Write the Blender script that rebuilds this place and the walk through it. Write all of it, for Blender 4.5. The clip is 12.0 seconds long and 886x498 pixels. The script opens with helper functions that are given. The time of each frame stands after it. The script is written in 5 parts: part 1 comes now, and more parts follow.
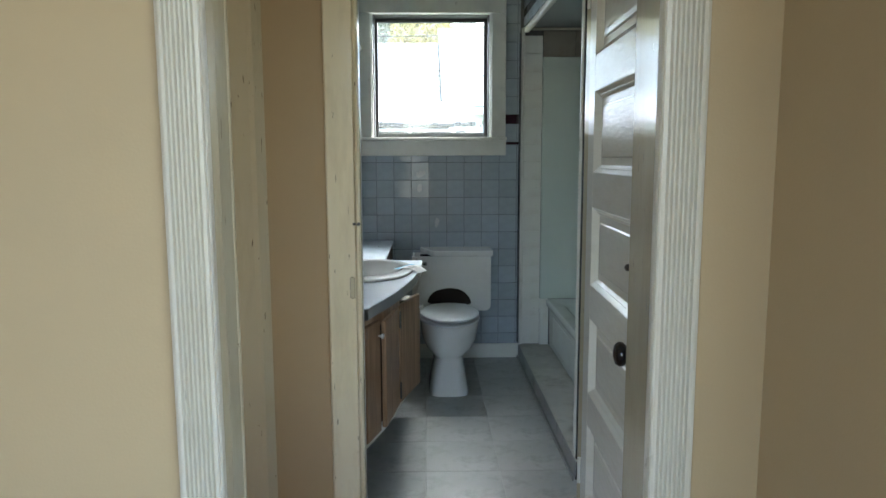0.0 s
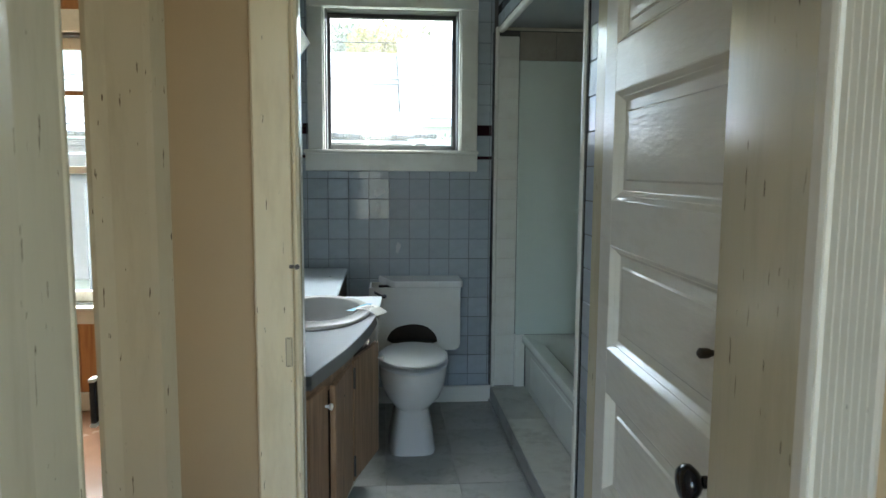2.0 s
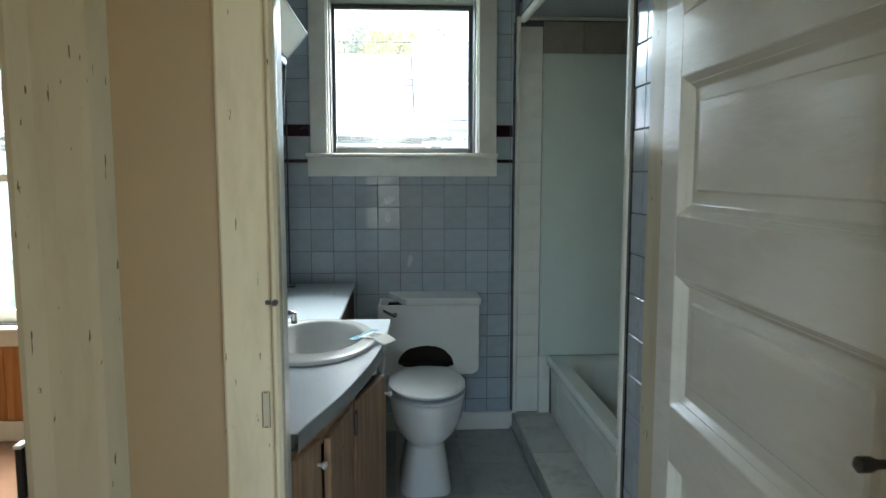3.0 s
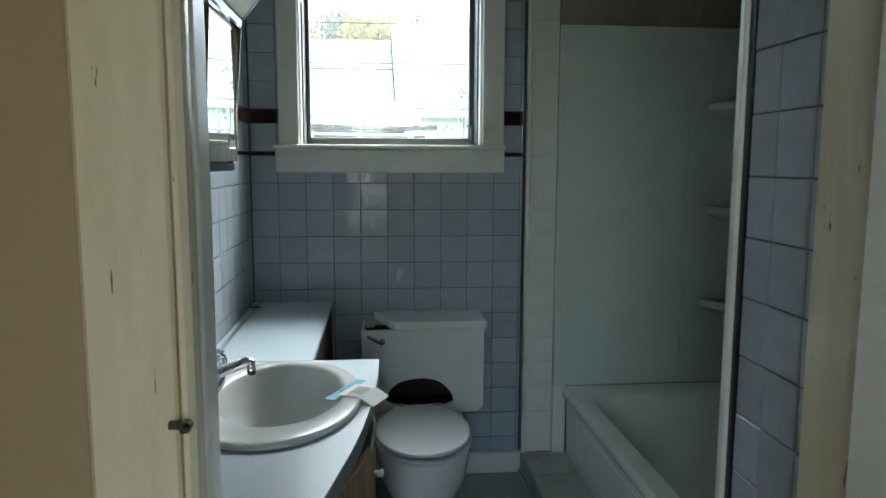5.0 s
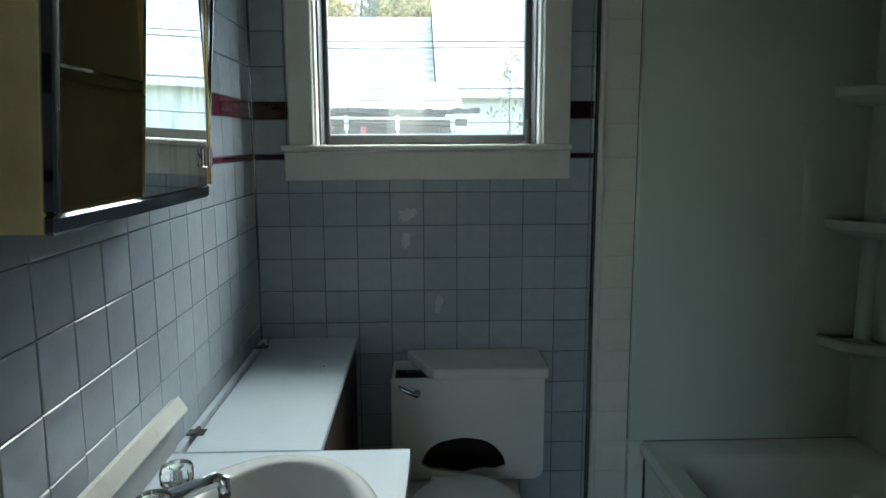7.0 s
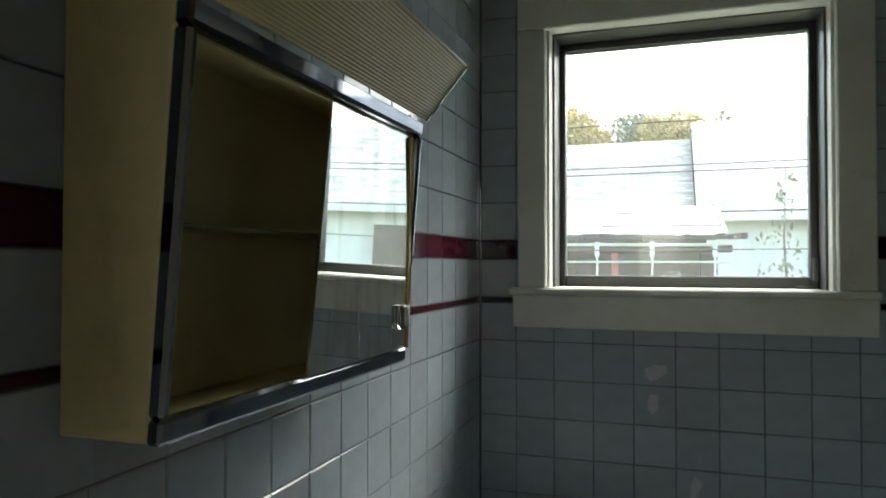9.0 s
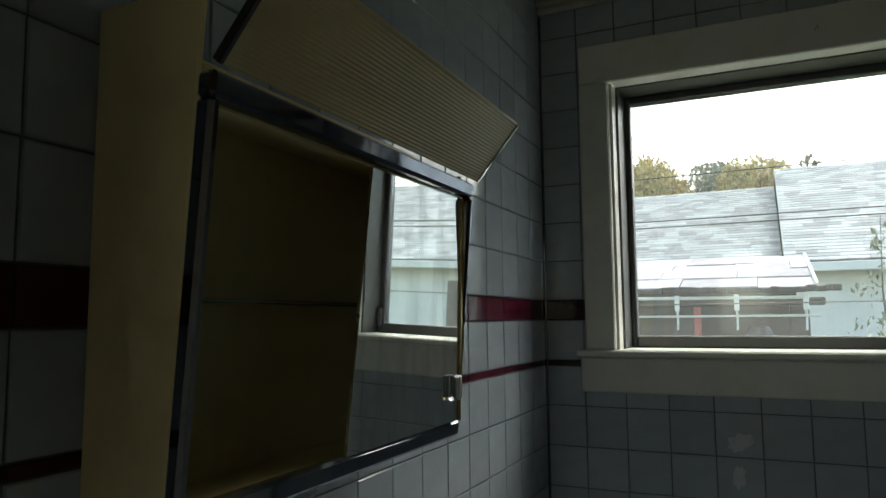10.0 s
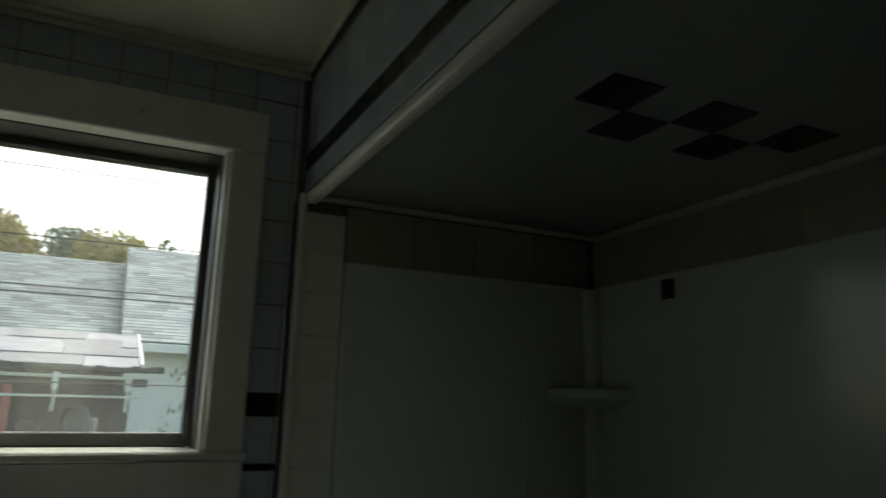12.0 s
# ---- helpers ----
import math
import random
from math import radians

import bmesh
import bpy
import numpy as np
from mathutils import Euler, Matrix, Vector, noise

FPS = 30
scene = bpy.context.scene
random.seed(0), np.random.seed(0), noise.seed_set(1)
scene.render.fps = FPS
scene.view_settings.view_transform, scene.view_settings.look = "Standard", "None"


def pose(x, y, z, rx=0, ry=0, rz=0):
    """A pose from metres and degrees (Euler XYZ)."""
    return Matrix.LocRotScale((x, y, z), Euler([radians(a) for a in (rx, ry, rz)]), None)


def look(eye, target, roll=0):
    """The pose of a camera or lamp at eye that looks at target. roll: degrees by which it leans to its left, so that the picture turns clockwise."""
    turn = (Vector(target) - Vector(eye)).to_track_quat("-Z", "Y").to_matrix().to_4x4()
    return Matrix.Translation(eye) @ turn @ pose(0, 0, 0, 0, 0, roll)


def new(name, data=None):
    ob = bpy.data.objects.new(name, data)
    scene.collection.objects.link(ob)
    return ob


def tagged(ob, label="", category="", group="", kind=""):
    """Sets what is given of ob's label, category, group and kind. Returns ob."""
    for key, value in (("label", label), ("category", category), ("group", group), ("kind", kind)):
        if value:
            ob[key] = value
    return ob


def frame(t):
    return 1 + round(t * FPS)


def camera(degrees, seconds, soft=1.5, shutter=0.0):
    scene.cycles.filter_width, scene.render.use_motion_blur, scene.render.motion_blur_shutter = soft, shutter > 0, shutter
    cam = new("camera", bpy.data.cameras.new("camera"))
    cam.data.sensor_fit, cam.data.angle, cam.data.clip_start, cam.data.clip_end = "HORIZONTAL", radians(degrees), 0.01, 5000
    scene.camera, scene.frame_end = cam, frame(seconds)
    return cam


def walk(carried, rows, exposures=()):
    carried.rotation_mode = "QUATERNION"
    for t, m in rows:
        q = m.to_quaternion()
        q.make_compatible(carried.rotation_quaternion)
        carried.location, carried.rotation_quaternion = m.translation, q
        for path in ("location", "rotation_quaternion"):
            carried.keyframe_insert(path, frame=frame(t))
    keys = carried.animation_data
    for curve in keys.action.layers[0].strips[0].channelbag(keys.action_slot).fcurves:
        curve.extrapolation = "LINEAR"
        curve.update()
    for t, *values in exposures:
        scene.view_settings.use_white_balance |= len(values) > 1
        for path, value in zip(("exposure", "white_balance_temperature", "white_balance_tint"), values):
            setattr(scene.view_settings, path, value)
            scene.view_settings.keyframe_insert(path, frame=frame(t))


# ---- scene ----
cam = camera(65.0, 12.0, shutter=0.25)
EXPOSURES = [(0.0, 3.7, 6600, 6), (3.0, 3.75, 6600, 3), (5.0, 3.35, 6500, 2), (6.5, 2.9, 6500, 0), (8.5, 2.95, 7300, 3), (9.0, 2.55, 7500, 4), (9.5, 2.15, 7500, 4), (10.0, 1.75, 7500, 4), (11.0, 1.0, 7400, 0), (12.0, 1.15, 7900, 1)]
PATH = [
    (0, (0.179, -0.111, 1.273), (0.222, 1.872, 1.015), -0.2),
    (0.5, (0.156, -0.001, 1.282), (0.266, 1.977, 1.004), 0.6),
    (1, (0.142, 0.159, 1.298), (0.285, 2.141, 1.071), 0.8),
    (1.5, (0.14, 0.285, 1.302), (0.313, 2.264, 1.072), 0.5),
    (2, (0.163, 0.455, 1.292), (0.33, 2.435, 1.07), 0.4),
    (2.5, (0.185, 0.642, 1.303), (0.341, 2.624, 1.089), -0.6),
    (3, (0.191, 0.807, 1.304), (0.312, 2.792, 1.089), -0.0),
    (5, (0.152, 1.397, 1.329), (0.335, 3.373, 1.085), 0.2),
    (5.5, (0.166, 1.557, 1.336), (0.314, 3.537, 1.097), -0.7),
    (6, (0.175, 1.722, 1.362), (0.270, 3.704, 1.111), -0.4),
    (6.5, (0.181, 1.849, 1.396), (0.271, 3.823, 1.089), -0.4),
    (8.5, (0.148, 2.240, 1.437), (-0.222, 4.202, 1.304), -0.1),
    (9, (0.196, 2.268, 1.471), (-0.445, 4.162, 1.514), 0.1),
    (9.5, (0.201, 2.302, 1.484), (-0.588, 4.134, 1.637), -0.1),
    (10, (0.214, 2.329, 1.49), (-0.624, 4.134, 1.691), -0.5),
    (10.5, (0.235, 2.363, 1.500), (-0.485, 4.21, 1.772), 0.5),
    (11, (0.270, 2.396, 1.503), (-0.035, 4.334, 1.885), 0.9),
    (11.5, (0.290, 2.435, 1.512), (0.598, 4.357, 1.926), 0.9),
    (12, (0.350, 2.485, 1.53), (1.183, 4.250, 1.96), 1.5),
]
walk(cam, [(t, look(eye, target, roll)) for t, eye, target, roll in PATH], EXPOSURES)

# ---- world, sun, large lights ----
world = bpy.data.worlds.new("overcast_sky")
scene.world = world
world.use_nodes = True
wn, wl = world.node_tree.nodes, world.node_tree.links
sky = wn.new("ShaderNodeTexSky")
sky.sky_type = "NISHITA"
sky.sun_disc = False
sky.sun_elevation, sky.sun_rotation = radians(50), radians(22)
sky.air_density, sky.dust_density, sky.ozone_density = 1.0, 2.5, 1.0
background = wn["Background"]
background.inputs["Strength"].default_value = 0.15
wl.new(sky.outputs["Color"], background.inputs["Color"])

sun_data = bpy.data.lights.new("sun", "SUN")
sun_data.energy, sun_data.angle, sun_data.color = 1.1, radians(40), (0.88, 0.95, 1.0)
sun = new("sun", sun_data)
sun.matrix_world = look((9.6, 26.9, 30.6), (0, 3, 0))

# Two unseen hall windows are assumed; area lamps there brighten hall and cabinet side.
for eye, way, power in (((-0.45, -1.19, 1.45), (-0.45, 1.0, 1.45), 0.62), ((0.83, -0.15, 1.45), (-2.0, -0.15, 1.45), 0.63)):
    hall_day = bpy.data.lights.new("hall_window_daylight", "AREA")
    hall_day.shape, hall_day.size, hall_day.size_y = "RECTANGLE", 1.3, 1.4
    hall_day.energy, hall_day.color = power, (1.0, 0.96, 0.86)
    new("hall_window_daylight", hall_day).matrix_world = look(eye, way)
side_day = bpy.data.lights.new("side_window_daylight", "AREA")
side_day.shape, side_day.size, side_day.size_y = "RECTANGLE", 0.70, 1.30
side_day.energy, side_day.color = 3.6, (1.0, 0.99, 0.95)
side_lamp = new("side_window_daylight", side_day)
side_lamp.matrix_world = look((-1.44, 4.22, 1.275), (-1.44, 2.0, 1.1))

# ---- materials ----


def mat(name, color, rough=0.5, metal=0.0, vary=0.12, scale=6.0, bump=0.0, bump_scale=60.0, spec=0.5,
        stain=None, stain_amount=0.0, stain_scale=3.0, rough_vary=0.08, random_piece=0.0, coat=0.0, stretch=(1, 1, 1), transmission=0.0, ior=1.45):
    m = bpy.data.materials.new(name)
    m.use_nodes = True
    n, l = m.node_tree.nodes, m.node_tree.links
    b = n["Principled BSDF"]
    tc = n.new("ShaderNodeTexCoord")
    mp = n.new("ShaderNodeMapping")
    mp.inputs["Scale"].default_value = stretch
    l.new(tc.outputs["Object"], mp.inputs["Vector"])
    big = n.new("ShaderNodeTexNoise")
    big.inputs["Scale"].default_value, big.inputs["Detail"].default_value = scale, 5.0
    l.new(mp.outputs["Vector"], big.inputs["Vector"])
    mix = n.new("ShaderNodeMix")
    mix.data_type = "RGBA"
    mix.inputs["A"].default_value = (*[c * (1 - vary) for c in color], 1)
    mix.inputs["B"].default_value = (*[min(1, c * (1 + vary)) for c in color], 1)
    l.new(big.outputs["Fac"], mix.inputs["Factor"])
    out = mix.outputs["Result"]
    if stain:
        st = n.new("ShaderNodeTexNoise")
        st.inputs["Scale"].default_value, st.inputs["Detail"].default_value, st.inputs["Roughness"].default_value = stain_scale, 8.0, 0.65
        l.new(mp.outputs["Vector"], st.inputs["Vector"])
        rp = n.new("ShaderNodeMapRange")
        rp.inputs["From Min"].default_value, rp.inputs["From Max"].default_value = 0.5, 0.72
        rp.inputs["To Max"].default_value = stain_amount
        l.new(st.outputs["Fac"], rp.inputs["Value"])
        mx = n.new("ShaderNodeMix")
        mx.data_type = "RGBA"
        mx.inputs["B"].default_value = (*stain, 1)
        l.new(out, mx.inputs["A"])
        l.new(rp.outputs["Result"], mx.inputs["Factor"])
        out = mx.outputs["Result"]
    if random_piece:
        oi = n.new("ShaderNodeObjectInfo")
        rr = n.new("ShaderNodeMapRange")
        rr.inputs["To Min"].default_value, rr.inputs["To Max"].default_value = 1 - random_piece, 1 + random_piece
        l.new(oi.outputs["Random"], rr.inputs["Value"])
        hs = n.new("ShaderNodeHueSaturation")
        l.new(rr.outputs["Result"], hs.inputs["Value"])
        l.new(out, hs.inputs["Color"])
        out = hs.outputs["Color"]
    l.new(out, b.inputs["Base Color"])
    rv = n.new("ShaderNodeMapRange")
    rv.inputs["To Min"].default_value, rv.inputs["To Max"].default_value = max(0.01, rough - rough_vary), min(1, rough + rough_vary)
    l.new(big.outputs["Fac"], rv.inputs["Value"])
    l.new(rv.outputs["Result"], b.inputs["Roughness"])
    b.inputs["Metallic"].default_value = metal
    b.inputs["Specular IOR Level"].default_value = spec
    b.inputs["Coat Weight"].default_value = coat
    b.inputs["Transmission Weight"].default_value = transmission
    b.inputs["IOR"].default_value = ior
    if bump:
        fine = n.new("ShaderNodeTexNoise")
        fine.inputs["Scale"].default_value, fine.inputs["Detail"].default_value = bump_scale, 4.0
        l.new(mp.outputs["Vector"], fine.inputs["Vector"])
        bp = n.new("ShaderNodeBump")
        bp.inputs["Strength"].default_value, bp.inputs["Distance"].default_value = bump, 0.004
        l.new(fine.outputs["Fac"], bp.inputs["Height"])
        l.new(bp.outputs["Normal"], b.inputs["Normal"])
    return m


def chipped(m, color, amount=0.9, scale=26.0, low=0.70, stretch=(5, 5, 0.7)):
    """Small chips and cracks through the paint."""
    n, l = m.node_tree.nodes, m.node_tree.links
    b = n["Principled BSDF"]
    src = b.inputs["Base Color"].links[0].from_socket
    tc = n.new("ShaderNodeTexCoord")
    mp = n.new("ShaderNodeMapping")
    mp.inputs["Scale"].default_value = stretch
    l.new(tc.outputs["Object"], mp.inputs["Vector"])
    nz = n.new("ShaderNodeTexNoise")
    nz.inputs["Scale"].default_value, nz.inputs["Detail"].default_value = scale, 3.0
    l.new(mp.outputs["Vector"], nz.inputs["Vector"])
    mr = n.new("ShaderNodeMapRange")
    mr.inputs["From Min"].default_value, mr.inputs["From Max"].default_value = low, low + 0.02
    mr.inputs["To Max"].default_value = amount
    l.new(nz.outputs["Fac"], mr.inputs["Value"])
    mx = n.new("ShaderNodeMix")
    mx.data_type = "RGBA"
    mx.inputs["B"].default_value = (*color, 1)
    l.new(src, mx.inputs["A"])
    l.new(mr.outputs["Result"], mx.inputs["Factor"])
    l.new(mx.outputs["Result"], b.inputs["Base Color"])
    return m


def wood(name, dark, light, scale=5.0, stretch=(12, 12, 0.8), rough=0.45, knots=False, random_piece=0.1):
    m = bpy.data.materials.new(name)
    m.use_nodes = True
    n, l = m.node_tree.nodes, m.node_tree.links
    b = n["Principled BSDF"]
    tc = n.new("ShaderNodeTexCoord")
    oi = n.new("ShaderNodeObjectInfo")
    add = n.new("ShaderNodeVectorMath")
    sc = n.new("ShaderNodeVectorMath")
    sc.operation = "SCALE"
    sc.inputs[0].default_value = (7.0, 3.0, 5.0)
    l.new(oi.outputs["Random"], sc.inputs["Scale"])
    l.new(tc.outputs["Object"], add.inputs[0])
    l.new(sc.outputs["Vector"], add.inputs[1])
    mp = n.new("ShaderNodeMapping")
    mp.inputs["Scale"].default_value = stretch
    l.new(add.outputs["Vector"], mp.inputs["Vector"])
    nz = n.new("ShaderNodeTexNoise")
    nz.inputs["Scale"].default_value, nz.inputs["Detail"].default_value, nz.inputs["Distortion"].default_value = scale, 8.0, 1.2
    l.new(mp.outputs["Vector"], nz.inputs["Vector"])
    cr = n.new("ShaderNodeValToRGB")
    cr.color_ramp.elements[0].position, cr.color_ramp.elements[0].color = 0.3, (*dark, 1)
    cr.color_ramp.elements[1].position, cr.color_ramp.elements[1].color = 0.7, (*light, 1)
    l.new(nz.outputs["Fac"], cr.inputs["Fac"])
    out = cr.outputs["Color"]
    if knots:
        vo = n.new("ShaderNodeTexVoronoi")
        vo.inputs["Scale"].default_value = 4.0
        l.new(add.outputs["Vector"], vo.inputs["Vector"])
        kr = n.new("ShaderNodeMapRange")
        kr.inputs["From Min"].default_value, kr.inputs["From Max"].default_value = 0.04, 0.1
        kr.inputs["To Min"].default_value, kr.inputs["To Max"].default_value = 0.8, 0.0
        l.new(vo.outputs["Distance"], kr.inputs["Value"])
        mx = n.new("ShaderNodeMix")
        mx.data_type = "RGBA"
        mx.inputs["B"].default_value = (*[c * 0.35 for c in dark], 1)
        l.new(out, mx.inputs["A"])
        l.new(kr.outputs["Result"], mx.inputs["Factor"])
        out = mx.outputs["Result"]
    rr = n.new("ShaderNodeMapRange")
    rr.inputs["To Min"].default_value, rr.inputs["To Max"].default_value = 1 - random_piece, 1 + random_piece
    l.new(oi.outputs["Random"], rr.inputs["Value"])
    hs = n.new("ShaderNodeHueSaturation")
    l.new(rr.outputs["Result"], hs.inputs["Value"])
    l.new(out, hs.inputs["Color"])
    l.new(hs.outputs["Color"], b.inputs["Base Color"])
    b.inputs["Roughness"].default_value = rough
    bp = n.new("ShaderNodeBump")
    bp.inputs["Strength"].default_value, bp.inputs["Distance"].default_value = 0.25, 0.002
    l.new(nz.outputs["Fac"], bp.inputs["Height"])
    l.new(bp.outputs["Normal"], b.inputs["Normal"])
    return m


M_TILE = mat("glazed_tile_grey_blue", (0.37, 0.42, 0.475), 0.075, vary=0.14, scale=22, bump=0.08, bump_scale=12, random_piece=0.08, rough_vary=0.04)
M_GROUT = mat("old_grout", (0.12, 0.12, 0.118), 0.9, vary=0.3, scale=20, bump=0.3, bump_scale=120)
M_MAROON = mat("glazed_tile_maroon", (0.075, 0.007, 0.020), 0.10, vary=0.2, scale=12, random_piece=0.15, rough_vary=0.04)
# The maroon tile again, darkened to stand for the back wall's shade.
M_SHADED_MAROON = mat("glazed_tile_dark_burgundy", (0.022, 0.006, 0.010), 0.11, vary=0.2, scale=12, random_piece=0.15, rough_vary=0.04)
M_BLACK_TILE = mat("glazed_tile_black", (0.012, 0.011, 0.012), 0.12, vary=0.3, scale=12)
M_WHITE_PAINT = mat("white_gloss_paint", (0.72, 0.72, 0.67), 0.30, vary=0.06, scale=5, bump=0.12, bump_scale=40, stain=(0.42, 0.38, 0.30), stain_amount=0.35, stain_scale=4)
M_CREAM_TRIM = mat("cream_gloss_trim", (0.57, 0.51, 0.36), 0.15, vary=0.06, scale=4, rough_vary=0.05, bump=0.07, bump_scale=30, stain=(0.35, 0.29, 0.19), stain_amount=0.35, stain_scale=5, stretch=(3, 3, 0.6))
# Trim cream made lighter where hall light falls on the bathroom doorway.
M_LIT_CREAM = mat("aged_cream_gloss_trim", (0.76, 0.68, 0.49), 0.15, vary=0.06, scale=4, rough_vary=0.05, bump=0.07, bump_scale=30, stain=(0.42, 0.33, 0.19), stain_amount=0.3, stain_scale=5, stretch=(3, 3, 0.6))
M_CASING = mat("ivory_casing_paint", (0.60, 0.565, 0.48), 0.30, vary=0.06, scale=5, bump=0.12, bump_scale=40, stain=(0.40, 0.35, 0.27), stain_amount=0.35, stain_scale=4)
chipped(M_CASING, (0.20, 0.16, 0.11), 0.5, 22.0, 0.74, (3, 3, 1))
chipped(M_LIT_CREAM, (0.09, 0.06, 0.04))
chipped(M_CREAM_TRIM, (0.09, 0.06, 0.04))
chipped(M_WHITE_PAINT, (0.20, 0.16, 0.11), 0.6, 22.0, 0.74, (3, 3, 1))
M_DOOR_PAINT = mat("ivory_gloss_door_paint", (0.75, 0.735, 0.66), 0.15, vary=0.05, scale=4, rough_vary=0.05, bump=0.24, bump_scale=20, stain=(0.40, 0.36, 0.28), stain_amount=0.25, stain_scale=4, stretch=(1, 1, 4))
M_BEIGE_WALL = mat("beige_wall_paint", (0.42, 0.315, 0.185), 0.62, vary=0.05, scale=3, bump=0.10, bump_scale=160, stain=(0.37, 0.28, 0.17), stain_amount=0.4, stain_scale=2)
M_CEILING = mat("ceiling_paint", (0.62, 0.60, 0.50), 0.6, vary=0.06, scale=2.5, bump=0.08, bump_scale=80, stain=(0.42, 0.38, 0.28), stain_amount=0.4, stain_scale=2.5)
M_SURROUND = mat("acrylic_surround_white", (0.58, 0.65, 0.60), 0.22, vary=0.05, scale=2, stain=(0.50, 0.55, 0.52), stain_amount=0.3, stain_scale=3, bump=0.03, bump_scale=8)
M_STONE_TILE = mat("stone_look_border_tile", (0.33, 0.30, 0.25), 0.35, vary=0.25, scale=9, stain=(0.20, 0.16, 0.12), stain_amount=0.5, stain_scale=7, random_piece=0.12)
M_ALCOVE_TILE = mat("alcove_tile_grey", (0.30, 0.33, 0.33), 0.35, vary=0.1, scale=10)
M_TUB = mat("white_enamel", (0.76, 0.80, 0.77), 0.15, vary=0.05, scale=3, stain=(0.45, 0.45, 0.40), stain_amount=0.3, stain_scale=4)
M_PORCELAIN = mat("white_porcelain", (0.74, 0.74, 0.72), 0.10, vary=0.04, scale=4, rough_vary=0.04, stain=(0.45, 0.43, 0.38), stain_amount=0.15, stain_scale=5)
M_SEAT = mat("white_seat_plastic", (0.60, 0.63, 0.65), 0.30, vary=0.04, scale=4)
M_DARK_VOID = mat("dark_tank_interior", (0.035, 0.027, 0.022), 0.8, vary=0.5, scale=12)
M_FLOOR = mat("worn_vinyl_grey", (0.40, 0.41, 0.40), 0.34, vary=0.28, scale=3.5, bump=0.06, bump_scale=60, stain=(0.20, 0.20, 0.185), stain_amount=0.7, stain_scale=9)
M_CURB = mat("curb_laminate_grey", (0.52, 0.52, 0.48), 0.4, vary=0.18, scale=12, stain=(0.20, 0.19, 0.16), stain_amount=0.6, stain_scale=7, random_piece=0.05)
M_CURB_EDGE = mat("curb_front_grey", (0.33, 0.34, 0.34), 0.5, vary=0.2, scale=14, stain=(0.10, 0.10, 0.09), stain_amount=0.5, stain_scale=10)
M_COUNTER = mat("white_laminate", (0.53, 0.60, 0.665), 0.30, vary=0.05, scale=5, bump=0.03, bump_scale=90, stain=(0.48, 0.54, 0.60), stain_amount=0.25, stain_scale=5, rough_vary=0.02)
M_COUNTER_EDGE = mat("grey_laminate_edge", (0.24, 0.25, 0.25), 0.4, vary=0.12, scale=20)
M_CAB_WOOD = wood("walnut_cabinet_wood", (0.22, 0.125, 0.066), (0.44, 0.27, 0.155), scale=3.0, stretch=(14, 14, 0.9), rough=0.42)
# Near-black brown standing in for shade in the vanity and bench.
M_CAB_SHADE = mat("cabinet_shadow_gap", (0.05, 0.03, 0.02), 0.7)
M_PINE = wood("knotty_pine", (0.32, 0.13, 0.04), (0.52, 0.26, 0.09), scale=2.2, stretch=(9, 9, 0.7), rough=0.35, knots=True, random_piece=0.14)
M_PINE_FLOOR = mat("painted_brown_floor", (0.26, 0.15, 0.10), 0.25, vary=0.15, scale=4, stain=(0.16, 0.09, 0.06), stain_amount=0.5)
M_HALL_FLOOR = wood("hall_floor_wood", (0.14, 0.075, 0.04), (0.25, 0.14, 0.08), stretch=(10, 0.7, 10), rough=0.4)
# Chrome darkened to suggest the dim room that the cabinet frame mirrors.
M_CHROME = mat("chrome", (0.27, 0.29, 0.34), 0.06, metal=1.0, vary=0.04, scale=30, rough_vary=0.05)
M_BRIGHT_CHROME = mat("bright_chrome", (0.62, 0.64, 0.67), 0.05, metal=1.0, vary=0.04, scale=30, rough_vary=0.03)
M_ALU = mat("weathered_aluminium", (0.11, 0.11, 0.11), 0.42, metal=0.5, vary=0.2, scale=25)
M_STEEL_DARK = mat("dark_steel", (0.10, 0.095, 0.09), 0.35, metal=0.9, vary=0.3, scale=40)
M_BLACK_KNOB = mat("black_knob_glaze", (0.012, 0.012, 0.014), 0.08, vary=0.2)
M_BLACK_PLASTIC = mat("black_plastic", (0.018, 0.018, 0.02), 0.25, vary=0.15)
M_RED_LABEL = mat("red_label", (0.30, 0.015, 0.02), 0.3, vary=0.15)
M_CAB_CREAM = mat("cream_enamel_cabinet", (0.84, 0.68, 0.37), 0.30, vary=0.06, scale=4, stain=(0.42, 0.30, 0.14), stain_amount=0.4, stain_scale=5)
M_CAB_INSIDE = mat("cabinet_inside_enamel", (0.72, 0.60, 0.34), 0.42, vary=0.1, scale=5, stain=(0.35, 0.25, 0.12), stain_amount=0.5, stain_scale=5)
M_PALE_PATCH = mat("dried_residue", (0.50, 0.53, 0.55), 0.35, vary=0.2, scale=60)
M_PAPER = mat("paper", (0.74, 0.74, 0.72), 0.7, vary=0.03)
M_INK = mat("grey_print", (0.16, 0.16, 0.17), 0.7)
M_BLUE_TAPE = mat("blue_masking_tape", (0.12, 0.42, 0.62), 0.6, vary=0.1, scale=30)
M_CLAP = mat("white_clapboard_paint", (0.86, 0.88, 0.84), 0.6, vary=0.06, scale=2)
M_SHINGLE = mat("grey_asphalt_shingle", (0.31, 0.345, 0.355), 0.85, vary=0.25, scale=1.2, bump=0.3, bump_scale=60, random_piece=0.22)
M_TIN = mat("weathered_tin_roof", (0.36, 0.35, 0.39), 0.8, vary=0.3, scale=4, stain=(0.20, 0.17, 0.17), stain_amount=0.7, stain_scale=5)
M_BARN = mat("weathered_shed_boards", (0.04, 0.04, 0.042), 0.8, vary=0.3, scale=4)
